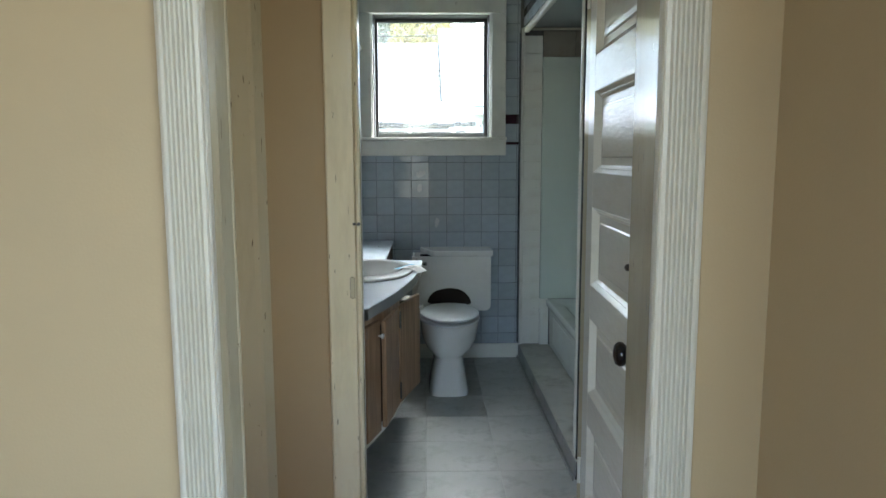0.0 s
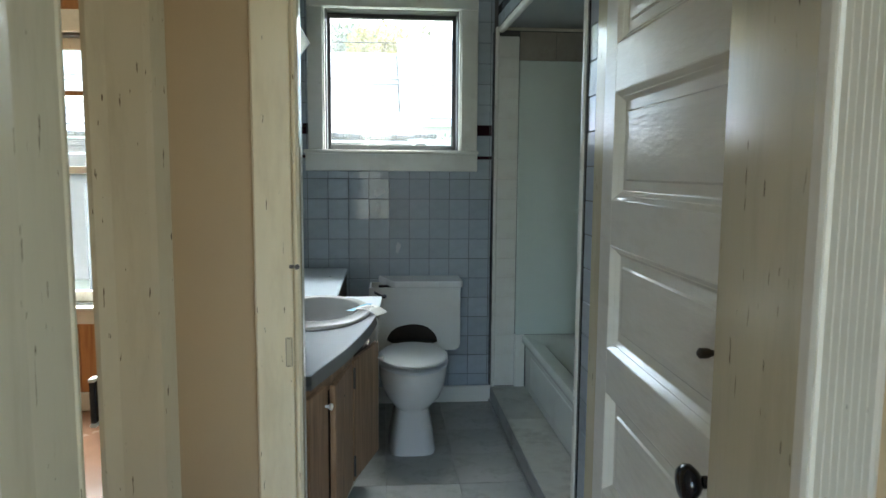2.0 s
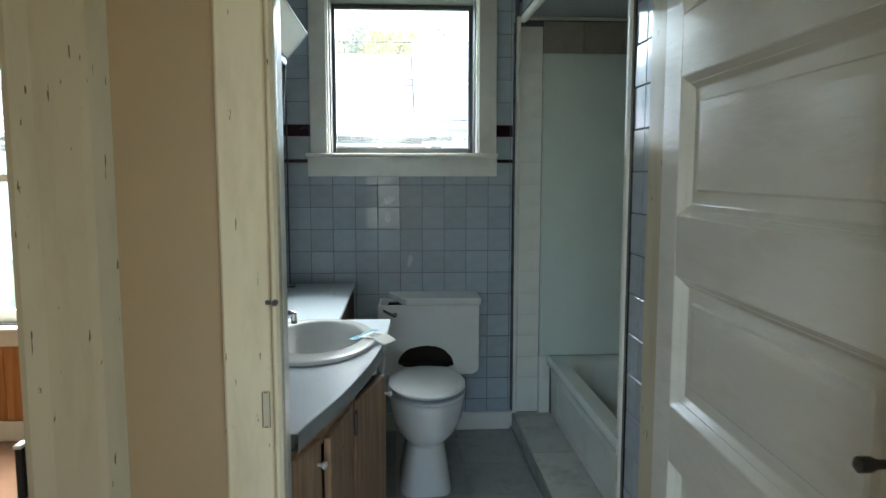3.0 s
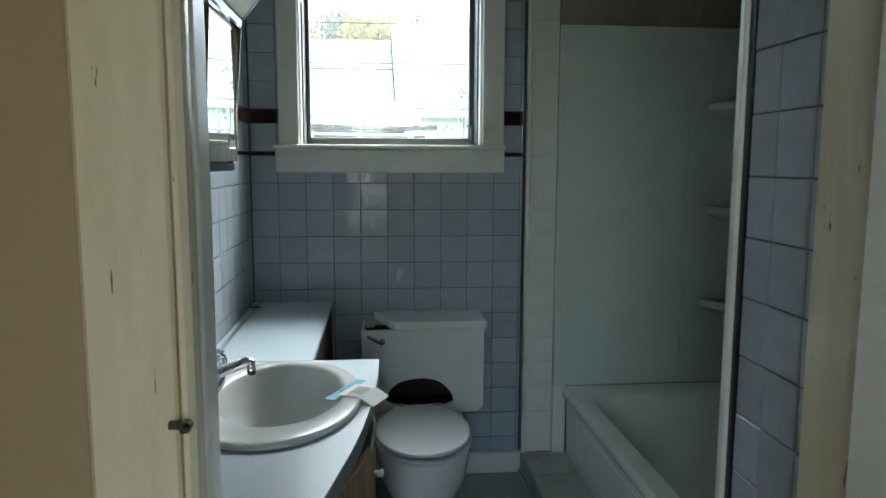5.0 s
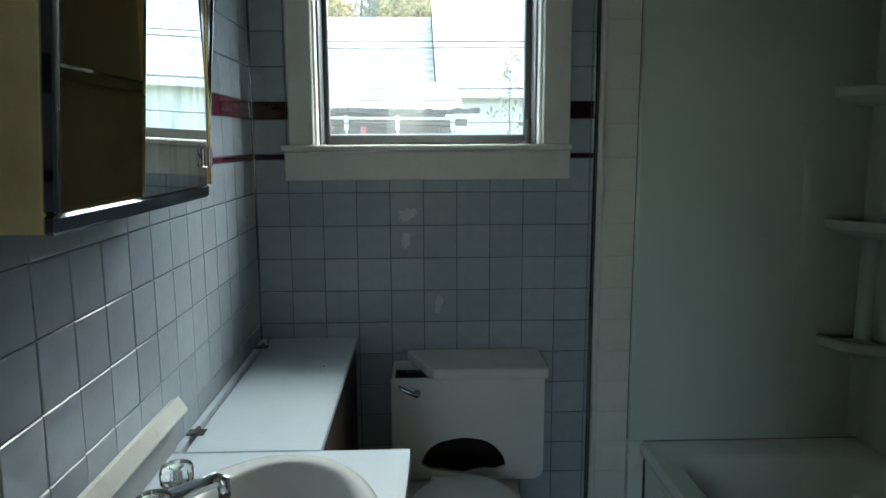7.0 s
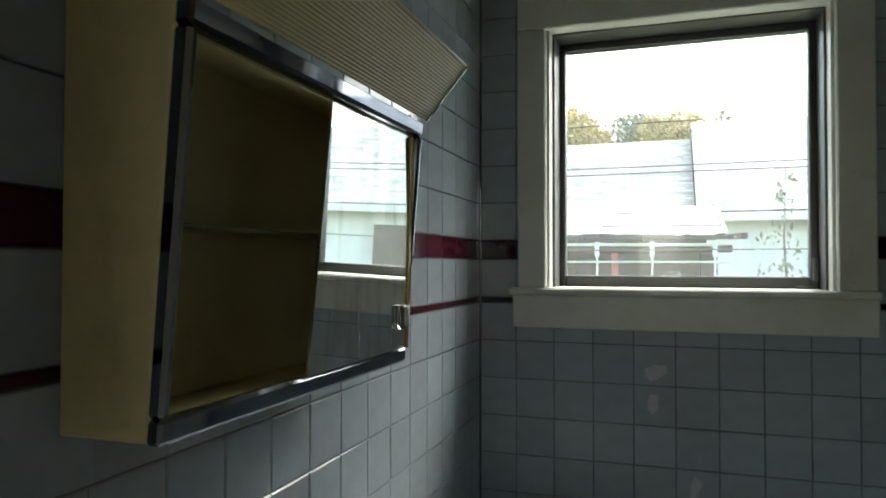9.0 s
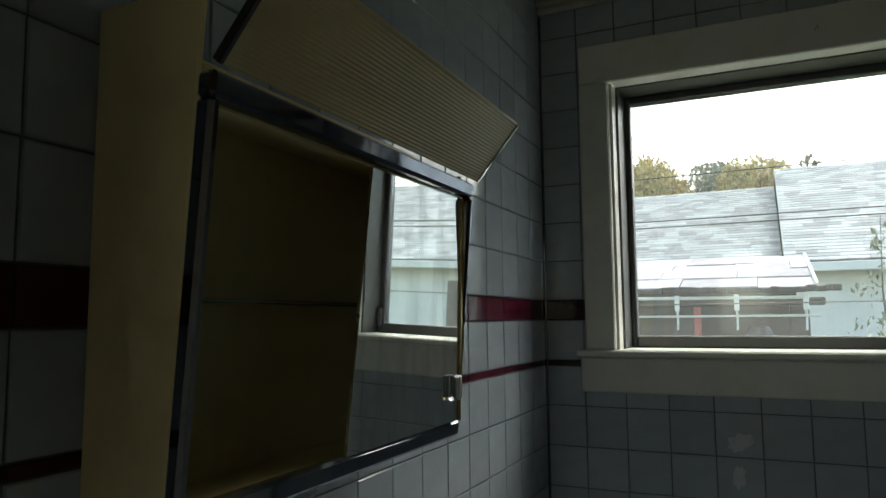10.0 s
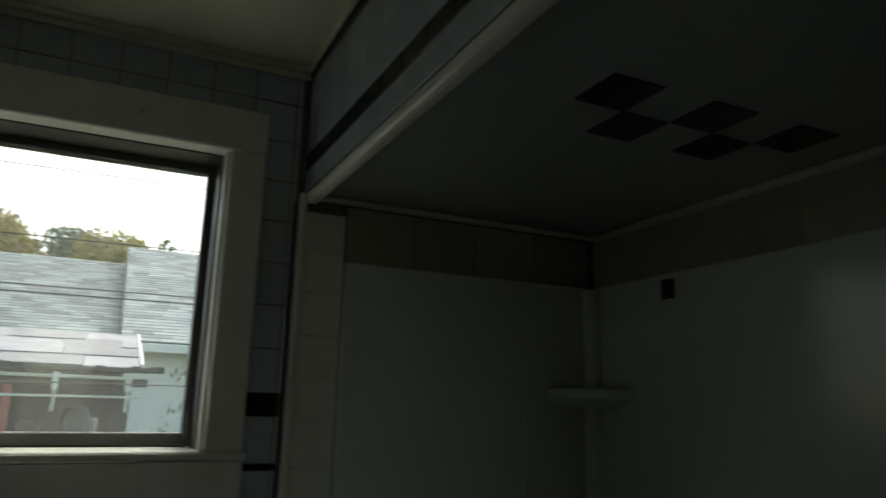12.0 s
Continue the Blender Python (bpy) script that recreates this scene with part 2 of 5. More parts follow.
M_RED_POST = mat("faded_red_post", (0.42, 0.10, 0.10), 0.7, vary=0.2)
M_GRASS = mat("grass", (0.09, 0.12, 0.045), 0.9, vary=0.35, scale=1.5, bump=0.4, bump_scale=12)
M_BARK = mat("bark", (0.11, 0.085, 0.06), 0.9, vary=0.3, scale=8)
M_LEAF_GREEN = mat("leaves_green", (0.24, 0.26, 0.17), 0.7, vary=0.35, scale=0.5)
M_LEAF_GOLD = mat("leaves_gold", (0.50, 0.40, 0.15), 0.7, vary=0.35, scale=0.5)
M_WIRE = mat("wire_black", (0.03, 0.03, 0.03), 0.6)


def ribbed_plastic():
    m = mat("yellowed_ribbed_diffuser", (0.48, 0.39, 0.18), 0.35, vary=0.06, scale=5)
    n, l = m.node_tree.nodes, m.node_tree.links
    b = n["Principled BSDF"]
    tc = n.new("ShaderNodeTexCoord")
    dist = n.new("ShaderNodeVectorMath")
    dist.operation = "DISTANCE"
    dist.inputs[1].default_value = (0.06, -0.195, 0.05)
    l.new(tc.outputs["Object"], dist.inputs[0])
    mr = n.new("ShaderNodeMapRange")
    mr.inputs["From Min"].default_value, mr.inputs["From Max"].default_value = 0.005, 0.05
    mr.inputs["To Min"].default_value, mr.inputs["To Max"].default_value = 0.6, 0.0
    l.new(dist.outputs["Value"], mr.inputs["Value"])
    mx = n.new("ShaderNodeMix")
    mx.data_type = "RGBA"
    mx.inputs["B"].default_value = (0.24, 0.11, 0.03, 1)
    src = b.inputs["Base Color"].links[0].from_socket
    l.new(src, mx.inputs["A"])
    l.new(mr.outputs["Result"], mx.inputs["Factor"])
    l.new(mx.outputs["Result"], b.inputs["Base Color"])
    return m


M_DIFFUSER = ribbed_plastic()


def glass_mat(name, color=(1, 1, 1), rough=0.0):
    m = bpy.data.materials.new(name)
    m.use_nodes = True
    b = m.node_tree.nodes["Principled BSDF"]
    b.inputs["Base Color"].default_value = (*color, 1)
    b.inputs["Transmission Weight"].default_value = 1.0
    b.inputs["Roughness"].default_value = rough
    b.inputs["IOR"].default_value = 1.45
    return m


M_GLASS = glass_mat("window_glass", (0.97, 1.0, 0.98))


def dirty_glass():
    m = glass_mat("dirty_window_glass", (0.97, 1.0, 0.98))
    n, l = m.node_tree.nodes, m.node_tree.links
    dust = n.new("ShaderNodeBsdfTranslucent")
    dust.inputs["Color"].default_value = (0.85, 0.88, 0.86, 1)
    tc = n.new("ShaderNodeTexCoord")
    mp = n.new("ShaderNodeMapping")
    mp.inputs["Scale"].default_value = (1.0, 1.0, 4.0)
    l.new(tc.outputs["Object"], mp.inputs["Vector"])
    nz = n.new("ShaderNodeTexNoise")
    nz.inputs["Scale"].default_value, nz.inputs["Detail"].default_value = 6.0, 7.0
    l.new(mp.outputs["Vector"], nz.inputs["Vector"])
    mr = n.new("ShaderNodeMapRange")
    mr.inputs["To Min"].default_value, mr.inputs["To Max"].default_value = 0.014, 0.055
    l.new(nz.outputs["Fac"], mr.inputs["Value"])
    ms = n.new("ShaderNodeMixShader")
    l.new(mr.outputs["Result"], ms.inputs[0])
    l.new(n["Principled BSDF"].outputs[0], ms.inputs[1])
    l.new(dust.outputs[0], ms.inputs[2])
    l.new(ms.outputs[0], n["Material Output"].inputs["Surface"])
    return m


M_PANE = dirty_glass()
M_ACRYLIC = glass_mat("clear_acrylic", (0.98, 1.0, 1.0), 0.06)
M_SHELF_GLASS = glass_mat("green_edge_glass", (0.70, 0.92, 0.88))


def mirror_mat():
    m = bpy.data.materials.new("dusty_mirror")
    m.use_nodes = True
    n, l = m.node_tree.nodes, m.node_tree.links
    b = n["Principled BSDF"]
    b.inputs["Base Color"].default_value = (0.88, 0.91, 0.89, 1)
    b.inputs["Metallic"].default_value, b.inputs["Roughness"].default_value = 1.0, 0.015
    haze = n.new("ShaderNodeBsdfPrincipled")
    haze.inputs["Base Color"].default_value = (0.30, 0.34, 0.33, 1)
    haze.inputs["Roughness"].default_value = 0.9
    tc = n.new("ShaderNodeTexCoord")
    mp = n.new("ShaderNodeMapping")
    mp.inputs["Scale"].default_value = (1, 3.5, 0.7)
    l.new(tc.outputs["Object"], mp.inputs["Vector"])
    nz = n.new("ShaderNodeTexNoise")
    nz.inputs["Scale"].default_value, nz.inputs["Detail"].default_value = 9.0, 6.0
    l.new(mp.outputs["Vector"], nz.inputs["Vector"])
    mr = n.new("ShaderNodeMapRange")
    mr.inputs["From Min"].default_value, mr.inputs["From Max"].default_value = 0.42, 0.75
    mr.inputs["To Min"].default_value, mr.inputs["To Max"].default_value = 0.04, 0.40
    l.new(nz.outputs["Fac"], mr.inputs["Value"])
    ms = n.new("ShaderNodeMixShader")
    l.new(mr.outputs["Result"], ms.inputs[0])
    l.new(b.outputs[0], ms.inputs[1])
    l.new(haze.outputs[0], ms.inputs[2])
    l.new(ms.outputs[0], n["Material Output"].inputs["Surface"])
    return m


M_MIRROR = mirror_mat()

# ---- mesh helpers ----


def mesh_of(name, bm, material, smooth=False):
    me = bpy.data.meshes.new(name)
    bmesh.ops.recalc_face_normals(bm, faces=bm.faces)
    bm.to_mesh(me)
    bm.free()
    if material:
        me.materials.append(material)
    if smooth:
        for p in me.polygons:
            p.use_smooth = True
        me.set_sharp_from_angle(angle=radians(48))
    return me


def part(name, bm, material, parent, label="", smooth=False):
    ob = new(name, mesh_of(name, bm, material, smooth))
    ob.parent = parent
    if label:
        ob["label"] = label
    return ob


def thing(name, at, label, category, group="", kind=""):
    ob = new(name)
    ob.location = at
    return tagged(ob, label, category, group, kind)


def piece(name, bm, material, label, category, kind="structure", smooth=False):
    return tagged(new(name, mesh_of(name, bm, material, smooth)), label, category, "", kind)


def add_box(bm, a, b, bevel=0.0, m=None, segments=1):
    r = bmesh.ops.create_cube(bm, size=1.0)
    vs = r["verts"]
    c = [(p + q) / 2 for p, q in zip(a, b)]
    s = [abs(q - p) for p, q in zip(a, b)]
    bmesh.ops.transform(bm, matrix=Matrix.Translation(c) @ Matrix.Diagonal((*s, 1)), verts=vs)
    if bevel:
        es = list({e for v in vs for e in v.link_edges})
        g = bmesh.ops.bevel(bm, geom=es, offset=min(bevel, min(s) * 0.45), segments=segments, affect="EDGES", profile=0.5)
        vs = list({v for f in g["faces"] for v in f.verts} | {v for v in vs if v.is_valid})
    if m is not None:
        bmesh.ops.transform(bm, matrix=m, verts=[v for v in vs if v.is_valid])
    return bm


def box(a, b, bevel=0.0, m=None, segments=1):
    return add_box(bmesh.new(), a, b, bevel, m, segments)


def boxes(*pairs, bevel=0.0):
    bm = bmesh.new()
    for a, b in pairs:
        add_box(bm, a, b, bevel)
    return bm


def loft(bm, rings, cap=True, closed=True):
    rows = [[bm.verts.new(p) for p in r] for r in rings]
    n = len(rows[0])
    for r, s in zip(rows, rows[1:]):
        for i in range(n if closed else n - 1):
            j = (i + 1) % n
            bm.faces.new((r[i], r[j], s[j], s[i]))
    if cap:
        bm.faces.new(rows[0][::-1])
        bm.faces.new(rows[-1])
    return rows


def ring(cx, cy, z, rx, ry, n=40, power=2.0, front=1.0):
    pts = []
    for i in range(n):
        a = 2 * math.pi * i / n
        c, s = math.cos(a), math.sin(a)
        e = 2.0 / power
        x, y = math.copysign(abs(c) ** e, c), math.copysign(abs(s) ** e, s)
        pts.append((cx + rx * x, cy + ry * y * (front if y < 0 else 1.0), z))
    return pts


def tube(points, radius, sides=12, radii=None):
    bm = bmesh.new()
    pts = [Vector(p) for p in points]
    rows = []
    for i, p in enumerate(pts):
        d = (pts[min(i + 1, len(pts) - 1)] - pts[max(i - 1, 0)]).normalized()
        q = d.to_track_quat("Z", "Y")
        r = radii[i] if radii else radius
        rows.append([p + q @ Vector((r * math.cos(2 * math.pi * k / sides), r * math.sin(2 * math.pi * k / sides), 0)) for k in range(sides)])
    loft(bm, rows)
    return bm


def lathe(profile, axis_at, n=28, turn=None):
    """profile: (radius, height) pairs, spun round z at axis_at, then turned by a matrix about axis_at."""
    bm = bmesh.new()
    rows = [[Vector((r * math.cos(2 * math.pi * k / n), r * math.sin(2 * math.pi * k / n), h)) for k in range(n)] for r, h in profile]
    m = Matrix.Translation(axis_at) @ (turn or Matrix.Identity(4))
    loft(bm, [[m @ v for v in r] for r in rows])
    return bm


def prism(outline, z0, z1, axis="z"):
    """An outline extruded along an axis: outline pairs are (x, y) for z, (y, z) for x, (x, z) for y."""
    bm = bmesh.new()

    def at(p, h):
        return {"z": (p[0], p[1], h), "x": (h, p[0], p[1]), "y": (p[0], h, p[1])}[axis]
    loft(bm, [[at(p, z0) for p in outline], [at(p, z1) for p in outline]])
    return bm


def plate_with_hole(outer, holes, y0, y1):
    """A plate in the x-z plane between y0 and y1, with holes through it."""
    bm = bmesh.new()
    for loop in [outer, *holes]:
        vs = [bm.verts.new((x, y0, z)) for x, z in loop]
        for i in range(len(vs)):
            bm.edges.new((vs[i], vs[(i + 1) % len(vs)]))
    bmesh.ops.triangle_fill(bm, edges=bm.edges[:], use_beauty=True, use_dissolve=False)
    g = bmesh.ops.extrude_face_region(bm, geom=bm.faces[:])
    bmesh.ops.translate(bm, vec=(0, y1 - y0, 0), verts=[v for v in g["geom"] if isinstance(v, bmesh.types.BMVert)])
    return bm


def bevelled(ob, width=0.004, segments=2):
    md = ob.modifiers.new("bevel", "BEVEL")
    md.width, md.segments, md.limit_method, md.angle_limit = width, segments, "ANGLE", radians(40)
    return ob


def wall_x(x0, x1, y0, y1, z0, z1, holes=()):
    """A wall that runs along x, with openings (xa, xb, za, zb) through it."""
    bm = bmesh.new()
    xs = sorted({x0, x1, *[h[0] for h in holes], *[h[1] for h in holes]})
    for a, b in zip(xs, xs[1:]):
        gaps = sorted((h[2], h[3]) for h in holes if h[0] <= a and h[1] >= b)
        z = z0
        for g0, g1 in gaps:
            if g0 > z:
                add_box(bm, (a, y0, z), (b, y1, g0))
            z = g1
        if z < z1:
            add_box(bm, (a, y0, z), (b, y1, z1))
    return bm

# ---- the place in numbers ----
XL, XR, XA = -0.36, 0.765, 1.718      # bathroom side walls, far side of the tub alcove
YD, YF, YB = 2.125, 2.228, 4.25        # hall face of the door wall, its bathroom face, outside wall
ZC, ZS = 2.412, 2.06                  # bathroom ceiling, alcove ceiling
TILE = 0.109


def rows_of_lines():
    """Heights of the tile joints, with the wide and the thin stripe, from the floor up."""
    z = [1.358 - TILE * k for k in range(13)][::-1]
    z[0] = 0.0
    z += [1.374, 1.485, 1.541]
    while z[-1] + TILE < 2.36:
        z.append(z[-1] + TILE)
    return z + [2.412]


ZROWS = rows_of_lines()
STRIPES = {(1.358, 1.374), (1.485, 1.541)}

# ---- large structure ----
WIN = (-0.165, 0.578, 1.40, 2.175)
PWIN = (-1.82, -1.06, 0.58, 1.97)
wall_north = piece("wall_north", wall_x(-3.3, 1.85, YB + 0.004, YB + 0.21, 0, 2.5, (WIN, PWIN)), M_GROUT, "outside wall with glazed grey tiles and maroon stripes in a shaded tone", "wall")
wall_west = piece("wall_west", box((-0.47, YF, 0), (XL - 0.004, YB + 0.004, 2.5)), M_GROUT, "side wall of glazed grey tiles with maroon stripes", "wall")
wall_south = piece("wall_south", wall_x(-3.3, 1.85, YD, YF, 0, 2.5, ((-0.067, 0.726, 0, 2.04), (-1.27, -0.51, 0, 2.04))), M_BEIGE_WALL, "beige painted wall round the bathroom doorway", "wall")
# Unseen white facing, added to throw more light onto the medicine cabinet's side.
piece("wall_south_inside", boxes(((XL, YF + 0.0005, 0), (-0.070, YF + 0.006, ZC)), ((-0.0695, YF + 0.0005, 2.05), (XR, YF + 0.006, ZC))), M_WHITE_PAINT, "unseen white lining added to bounce light to the cabinet", "wall")
wall_east = piece("wall_east", box((XR + 0.004, YF, 0), (1.85, 2.51, 2.5)), M_GROUT, "short tiled wall at the end of the tub", "wall")
piece("wall_alcove", box((XA, 2.51, 0), (1.85, YB + 0.004, 2.5)), M_SURROUND, "wall behind the shower surround", "wall")
SKEW = 0.013
wall_soffit = piece("wall_soffit", prism([(XR + 0.010, YB + 0.004), (XR + 0.010 + 1.744 * SKEW, 2.51), (XA, 2.51), (XA, YB + 0.004)], ZS + 0.005, 2.5), M_GROUT, "tiled bulkhead above the bathtub", "wall")
piece("wall_hall", wall_x(-3.3, 0.95, 1.10, 1.34, 0, 2.5, ((-0.235, 0.655, 0, 2.06),)), M_BEIGE_WALL, "beige painted hall wall with a wide doorway", "wall")
# Opening for the unseen side window, assumed for its lamp.
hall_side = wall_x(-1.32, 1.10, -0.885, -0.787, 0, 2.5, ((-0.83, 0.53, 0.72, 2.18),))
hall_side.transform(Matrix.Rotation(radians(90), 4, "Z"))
piece("wall_hall_east", hall_side, M_BEIGE_WALL, "beige painted side wall of the hall with an unseen, assumed window", "wall")
piece("wall_hall_back", wall_x(-3.3, 0.96, -1.32, -1.2, 0, 2.5, ((-1.12, 0.22, 0.68, 2.22),)), M_BEIGE_WALL, "beige painted wall with an unseen, assumed window at the back", "wall")
piece("wall_passage_east", box((0.80, 1.34, 0), (0.90, YD, 2.5)), M_BEIGE_WALL, "beige painted wall behind the open door", "wall")
piece("wall_far_west", box((-3.4, -1.32, 0), (-3.3, YB + 0.21, 2.5)), M_BEIGE_WALL, "plain beige wall", "wall")
piece("ceiling", boxes(((-3.3, -1.3, 2.45), (0.9, YD, 2.52)), ((-3.3, YF, 2.45), (-0.47, YB, 2.52))), M_CEILING, "plain painted ceiling of hall and side room", "ceiling")
piece("ceiling_bath", boxes(((XL, YF, ZC), (0.14, YB, ZC + 0.05)), ((0.143, YF, ZC), (XR, YB, ZC + 0.05)), bevel=0.0015), M_CEILING, "off-white panelled bathroom ceiling with a seam", "ceiling")
piece("roof_slab", box((-3.5, -1.4, 2.53), (1.95, YB + 0.5, 2.62)), M_CEILING, "flat underside of the roof over the rooms", "roof")
floor = piece("floor", box((-0.47, YF - 0.14, -0.06), (1.85, YB, -0.003)), M_FLOOR, "worn grey vinyl tile bathroom floor", "floor")
piece("floor_hall", box((-3.3, -1.3, -0.06), (0.95, YD - 0.005, 0)), M_HALL_FLOOR, "brown wooden hall floor", "floor")
piece("floor_side_room", box((-3.3, YD - 0.005, -0.06), (-0.472, YB, 0)), M_PINE_FLOOR, "glossy brown painted floor of the side room", "floor")

# trim of the bathroom
piece("baseboard", box((-0.03, YB - 0.016, 0), (XR - 0.004, YB, 0.092), 0.004), M_WHITE_PAINT, "white painted baseboard behind the toilet", "baseboard")
piece("trim_ceiling_north", boxes(((XL, YB - 0.034, ZC - 0.014), (XR, YB, ZC)), ((XL, YB - 0.018, ZC - 0.032), (XR, YB, ZC - 0.0145)), bevel=0.005), M_CEILING, "painted cornice strip along the ceiling", "trim")
piece("trim_ceiling_east", box((XR - 0.014, YF, ZC - 0.014), (XR, YB - 0.03, ZC), 0.005), M_CEILING, "painted cornice strip over the bulkhead", "trim")
piece("trim_corner_metal", box((XL, YB - 0.007, 0.76), (XL + 0.007, YB, ZC - 0.034), 0.002), M_CHROME, "thin metal strip in the tiled corner", "trim")
piece("trim_alcove_metal", box((0.744, YB - 0.009, 0.1), (0.751, YB, 2.03), 0.002), M_CHROME, "thin metal strip at the end of the tiles", "trim")
piece("trim_alcove_back", box((0.757, YB - 0.028, 0.0868), (0.777, YB, ZS + 0.0), 0.008, segments=2), M_WHITE_PAINT, "white half-round strip at the alcove corner", "trim")
piece("trim_alcove_near", box((0.754, 2.524, 0.0868), (0.772, 2.546, 2.05), 0.005, segments=2), M_WHITE_PAINT, "white painted strip at the alcove edge", "trim")
piece("trim_alcove_gap", box((0.7615, 2.5085, 0.0), (0.7685, 2.5235, ZS + 0.3)), M_BLACK_PLASTIC, "dark open joint beside the alcove strip", "trim")
piece("trim_soffit_edge", box((-0.016, -1.66, -0.016), (0.014, 0, 0.016), 0.009, Matrix.Translation((0.786, YB - 0.03, 2.042)) @ Matrix.Rotation(radians(0.75), 4, "Z"), 2), M_WHITE_PAINT, "white half-round strip under the bulkhead", "trim")
piece("trim_soffit_inner", boxes(((0.777, YB - 0.024, ZS - 0.016), (XA, YB - 0.004, ZS - 0.001)), ((XA - 0.02, 2.51, ZS - 0.016), (XA - 0.001, YB - 0.0245, ZS - 0.001)), bevel=0.005), M_CEILING, "cream bead round the alcove ceiling", "trim")
ceiling_alcove = piece("ceiling_alcove", prism([(XR + 0.016, YB), (XR + 0.016 + 1.74 * SKEW, 2.51), (XA, 2.51), (XA, YB)], ZS, ZS + 0.005), M_ALCOVE_TILE, "grey alcove ceiling with a chequer of black tiles", "ceiling")
bm = bmesh.new()
for i in range(5):
    x, y = 1.037 + i * 0.1105, 3.307 + (i % 2) * 0.1125
    add_box(bm, (x + 0.001, y + 0.001, ZS - 0.004), (x + 0.1095, y + 0.1115, ZS), 0.001)
piece("ceiling_alcove_chequer", bm, M_BLACK_TILE, "black glazed tiles set diagonally in the alcove ceiling", "ceiling")

# ---- doorways: linings, casings, stops ----


def fluted(x0, x1, y, z1, flip):
    """A fluted casing board facing the hall."""
    n, pts = 7, []
    w = (x1 - x0)
    prof = [(0, 0.0), (0, 0.012), (0.09, 0.017)]
    for k in range(n):
        a = 0.16 + 0.70 * k / n
        s = 0.70 / n
        prof += [(a, 0.018), (a + s * 0.25, 0.010), (a + s * 0.7, 0.010), (a + s * 0.92, 0.018)]
    prof += [(0.9, 0.017), (0.97, 0.022), (1, 0.016), (1, 0.0)]
    for u, d in prof:
        uu = 1 - u if flip else u
        pts.append((x0 + w * uu, y - d))
    return prism(pts, 0.0, z1)


def lining(name, x, side, y0, y1, z1, label, material):
    """An upright lining board of a doorway; side: the way that its face looks."""
    return piece(name, box((x - 0.018 * side, y0, 0), (x, y1, z1), 0.003), material, label, "door frame")


trim_l = piece("trim_hall_left", fluted(-0.271, -0.191, 1.10, 2.12, False), M_CASING, "ivory fluted door casing on the hall wall", "door casing")
trim_r = piece("trim_hall_right", fluted(0.574, 0.658, 1.10, 2.12, True), M_CASING, "ivory fluted door casing on the hall wall", "door casing")
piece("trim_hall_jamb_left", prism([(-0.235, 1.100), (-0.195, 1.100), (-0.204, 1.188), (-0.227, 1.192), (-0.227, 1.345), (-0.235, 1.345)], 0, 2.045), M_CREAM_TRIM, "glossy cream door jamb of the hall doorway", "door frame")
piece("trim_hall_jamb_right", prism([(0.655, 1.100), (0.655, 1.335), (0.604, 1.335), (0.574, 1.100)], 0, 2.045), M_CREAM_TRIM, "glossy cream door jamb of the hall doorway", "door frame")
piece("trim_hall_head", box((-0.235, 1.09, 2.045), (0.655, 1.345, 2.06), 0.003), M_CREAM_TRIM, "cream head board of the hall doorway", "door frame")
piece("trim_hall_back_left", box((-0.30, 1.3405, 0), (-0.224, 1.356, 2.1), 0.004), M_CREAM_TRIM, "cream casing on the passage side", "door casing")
piece("trim_bath_casing_left", prism([(-0.143, YD), (-0.143, YD - 0.018), (-0.138, YD - 0.023), (-0.056, YD - 0.025), (-0.053, YD - 0.020), (-0.053, YD)], 0, 2.13), M_LIT_CREAM, "cream moulded casing of the bathroom doorway", "door casing")
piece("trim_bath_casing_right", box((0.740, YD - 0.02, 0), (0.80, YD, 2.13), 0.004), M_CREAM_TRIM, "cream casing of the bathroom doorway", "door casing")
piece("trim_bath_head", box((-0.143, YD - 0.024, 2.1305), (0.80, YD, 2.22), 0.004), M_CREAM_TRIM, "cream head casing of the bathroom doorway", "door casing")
piece("trim_bath_bead_left", prism([(-0.0525, YD - 0.018), (-0.047, YD - 0.030), (-0.041, YD - 0.032), (-0.035, YD - 0.024), (-0.034, YD - 0.01), (-0.034, YD + 0.002), (-0.0525, YD + 0.002)], 0, 2.13), M_LIT_CREAM, "cream rounded bead along the doorway", "door casing")
jamb = lining("trim_bath_jamb_left", -0.049, 1, YD + 0.0025, YF + 0.006, 2.022, "cream door jamb with a strike mortise", M_LIT_CREAM)
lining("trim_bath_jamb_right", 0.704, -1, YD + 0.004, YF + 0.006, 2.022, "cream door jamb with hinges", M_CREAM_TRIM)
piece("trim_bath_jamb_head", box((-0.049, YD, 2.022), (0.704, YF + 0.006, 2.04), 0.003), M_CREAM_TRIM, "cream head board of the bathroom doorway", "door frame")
piece("trim_bath_stop_left", box((-0.0488, YD + 0.045, 0), (-0.0405, YF - 0.004, 2.02), 0.003, segments=2), M_WHITE_PAINT, "white painted door stop on the jamb", "door frame")
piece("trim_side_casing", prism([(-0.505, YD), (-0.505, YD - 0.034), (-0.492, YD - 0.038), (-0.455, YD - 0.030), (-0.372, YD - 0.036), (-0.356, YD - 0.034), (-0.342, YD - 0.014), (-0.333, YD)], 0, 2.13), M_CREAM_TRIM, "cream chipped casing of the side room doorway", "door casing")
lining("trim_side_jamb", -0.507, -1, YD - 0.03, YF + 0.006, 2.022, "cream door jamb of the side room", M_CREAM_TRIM)

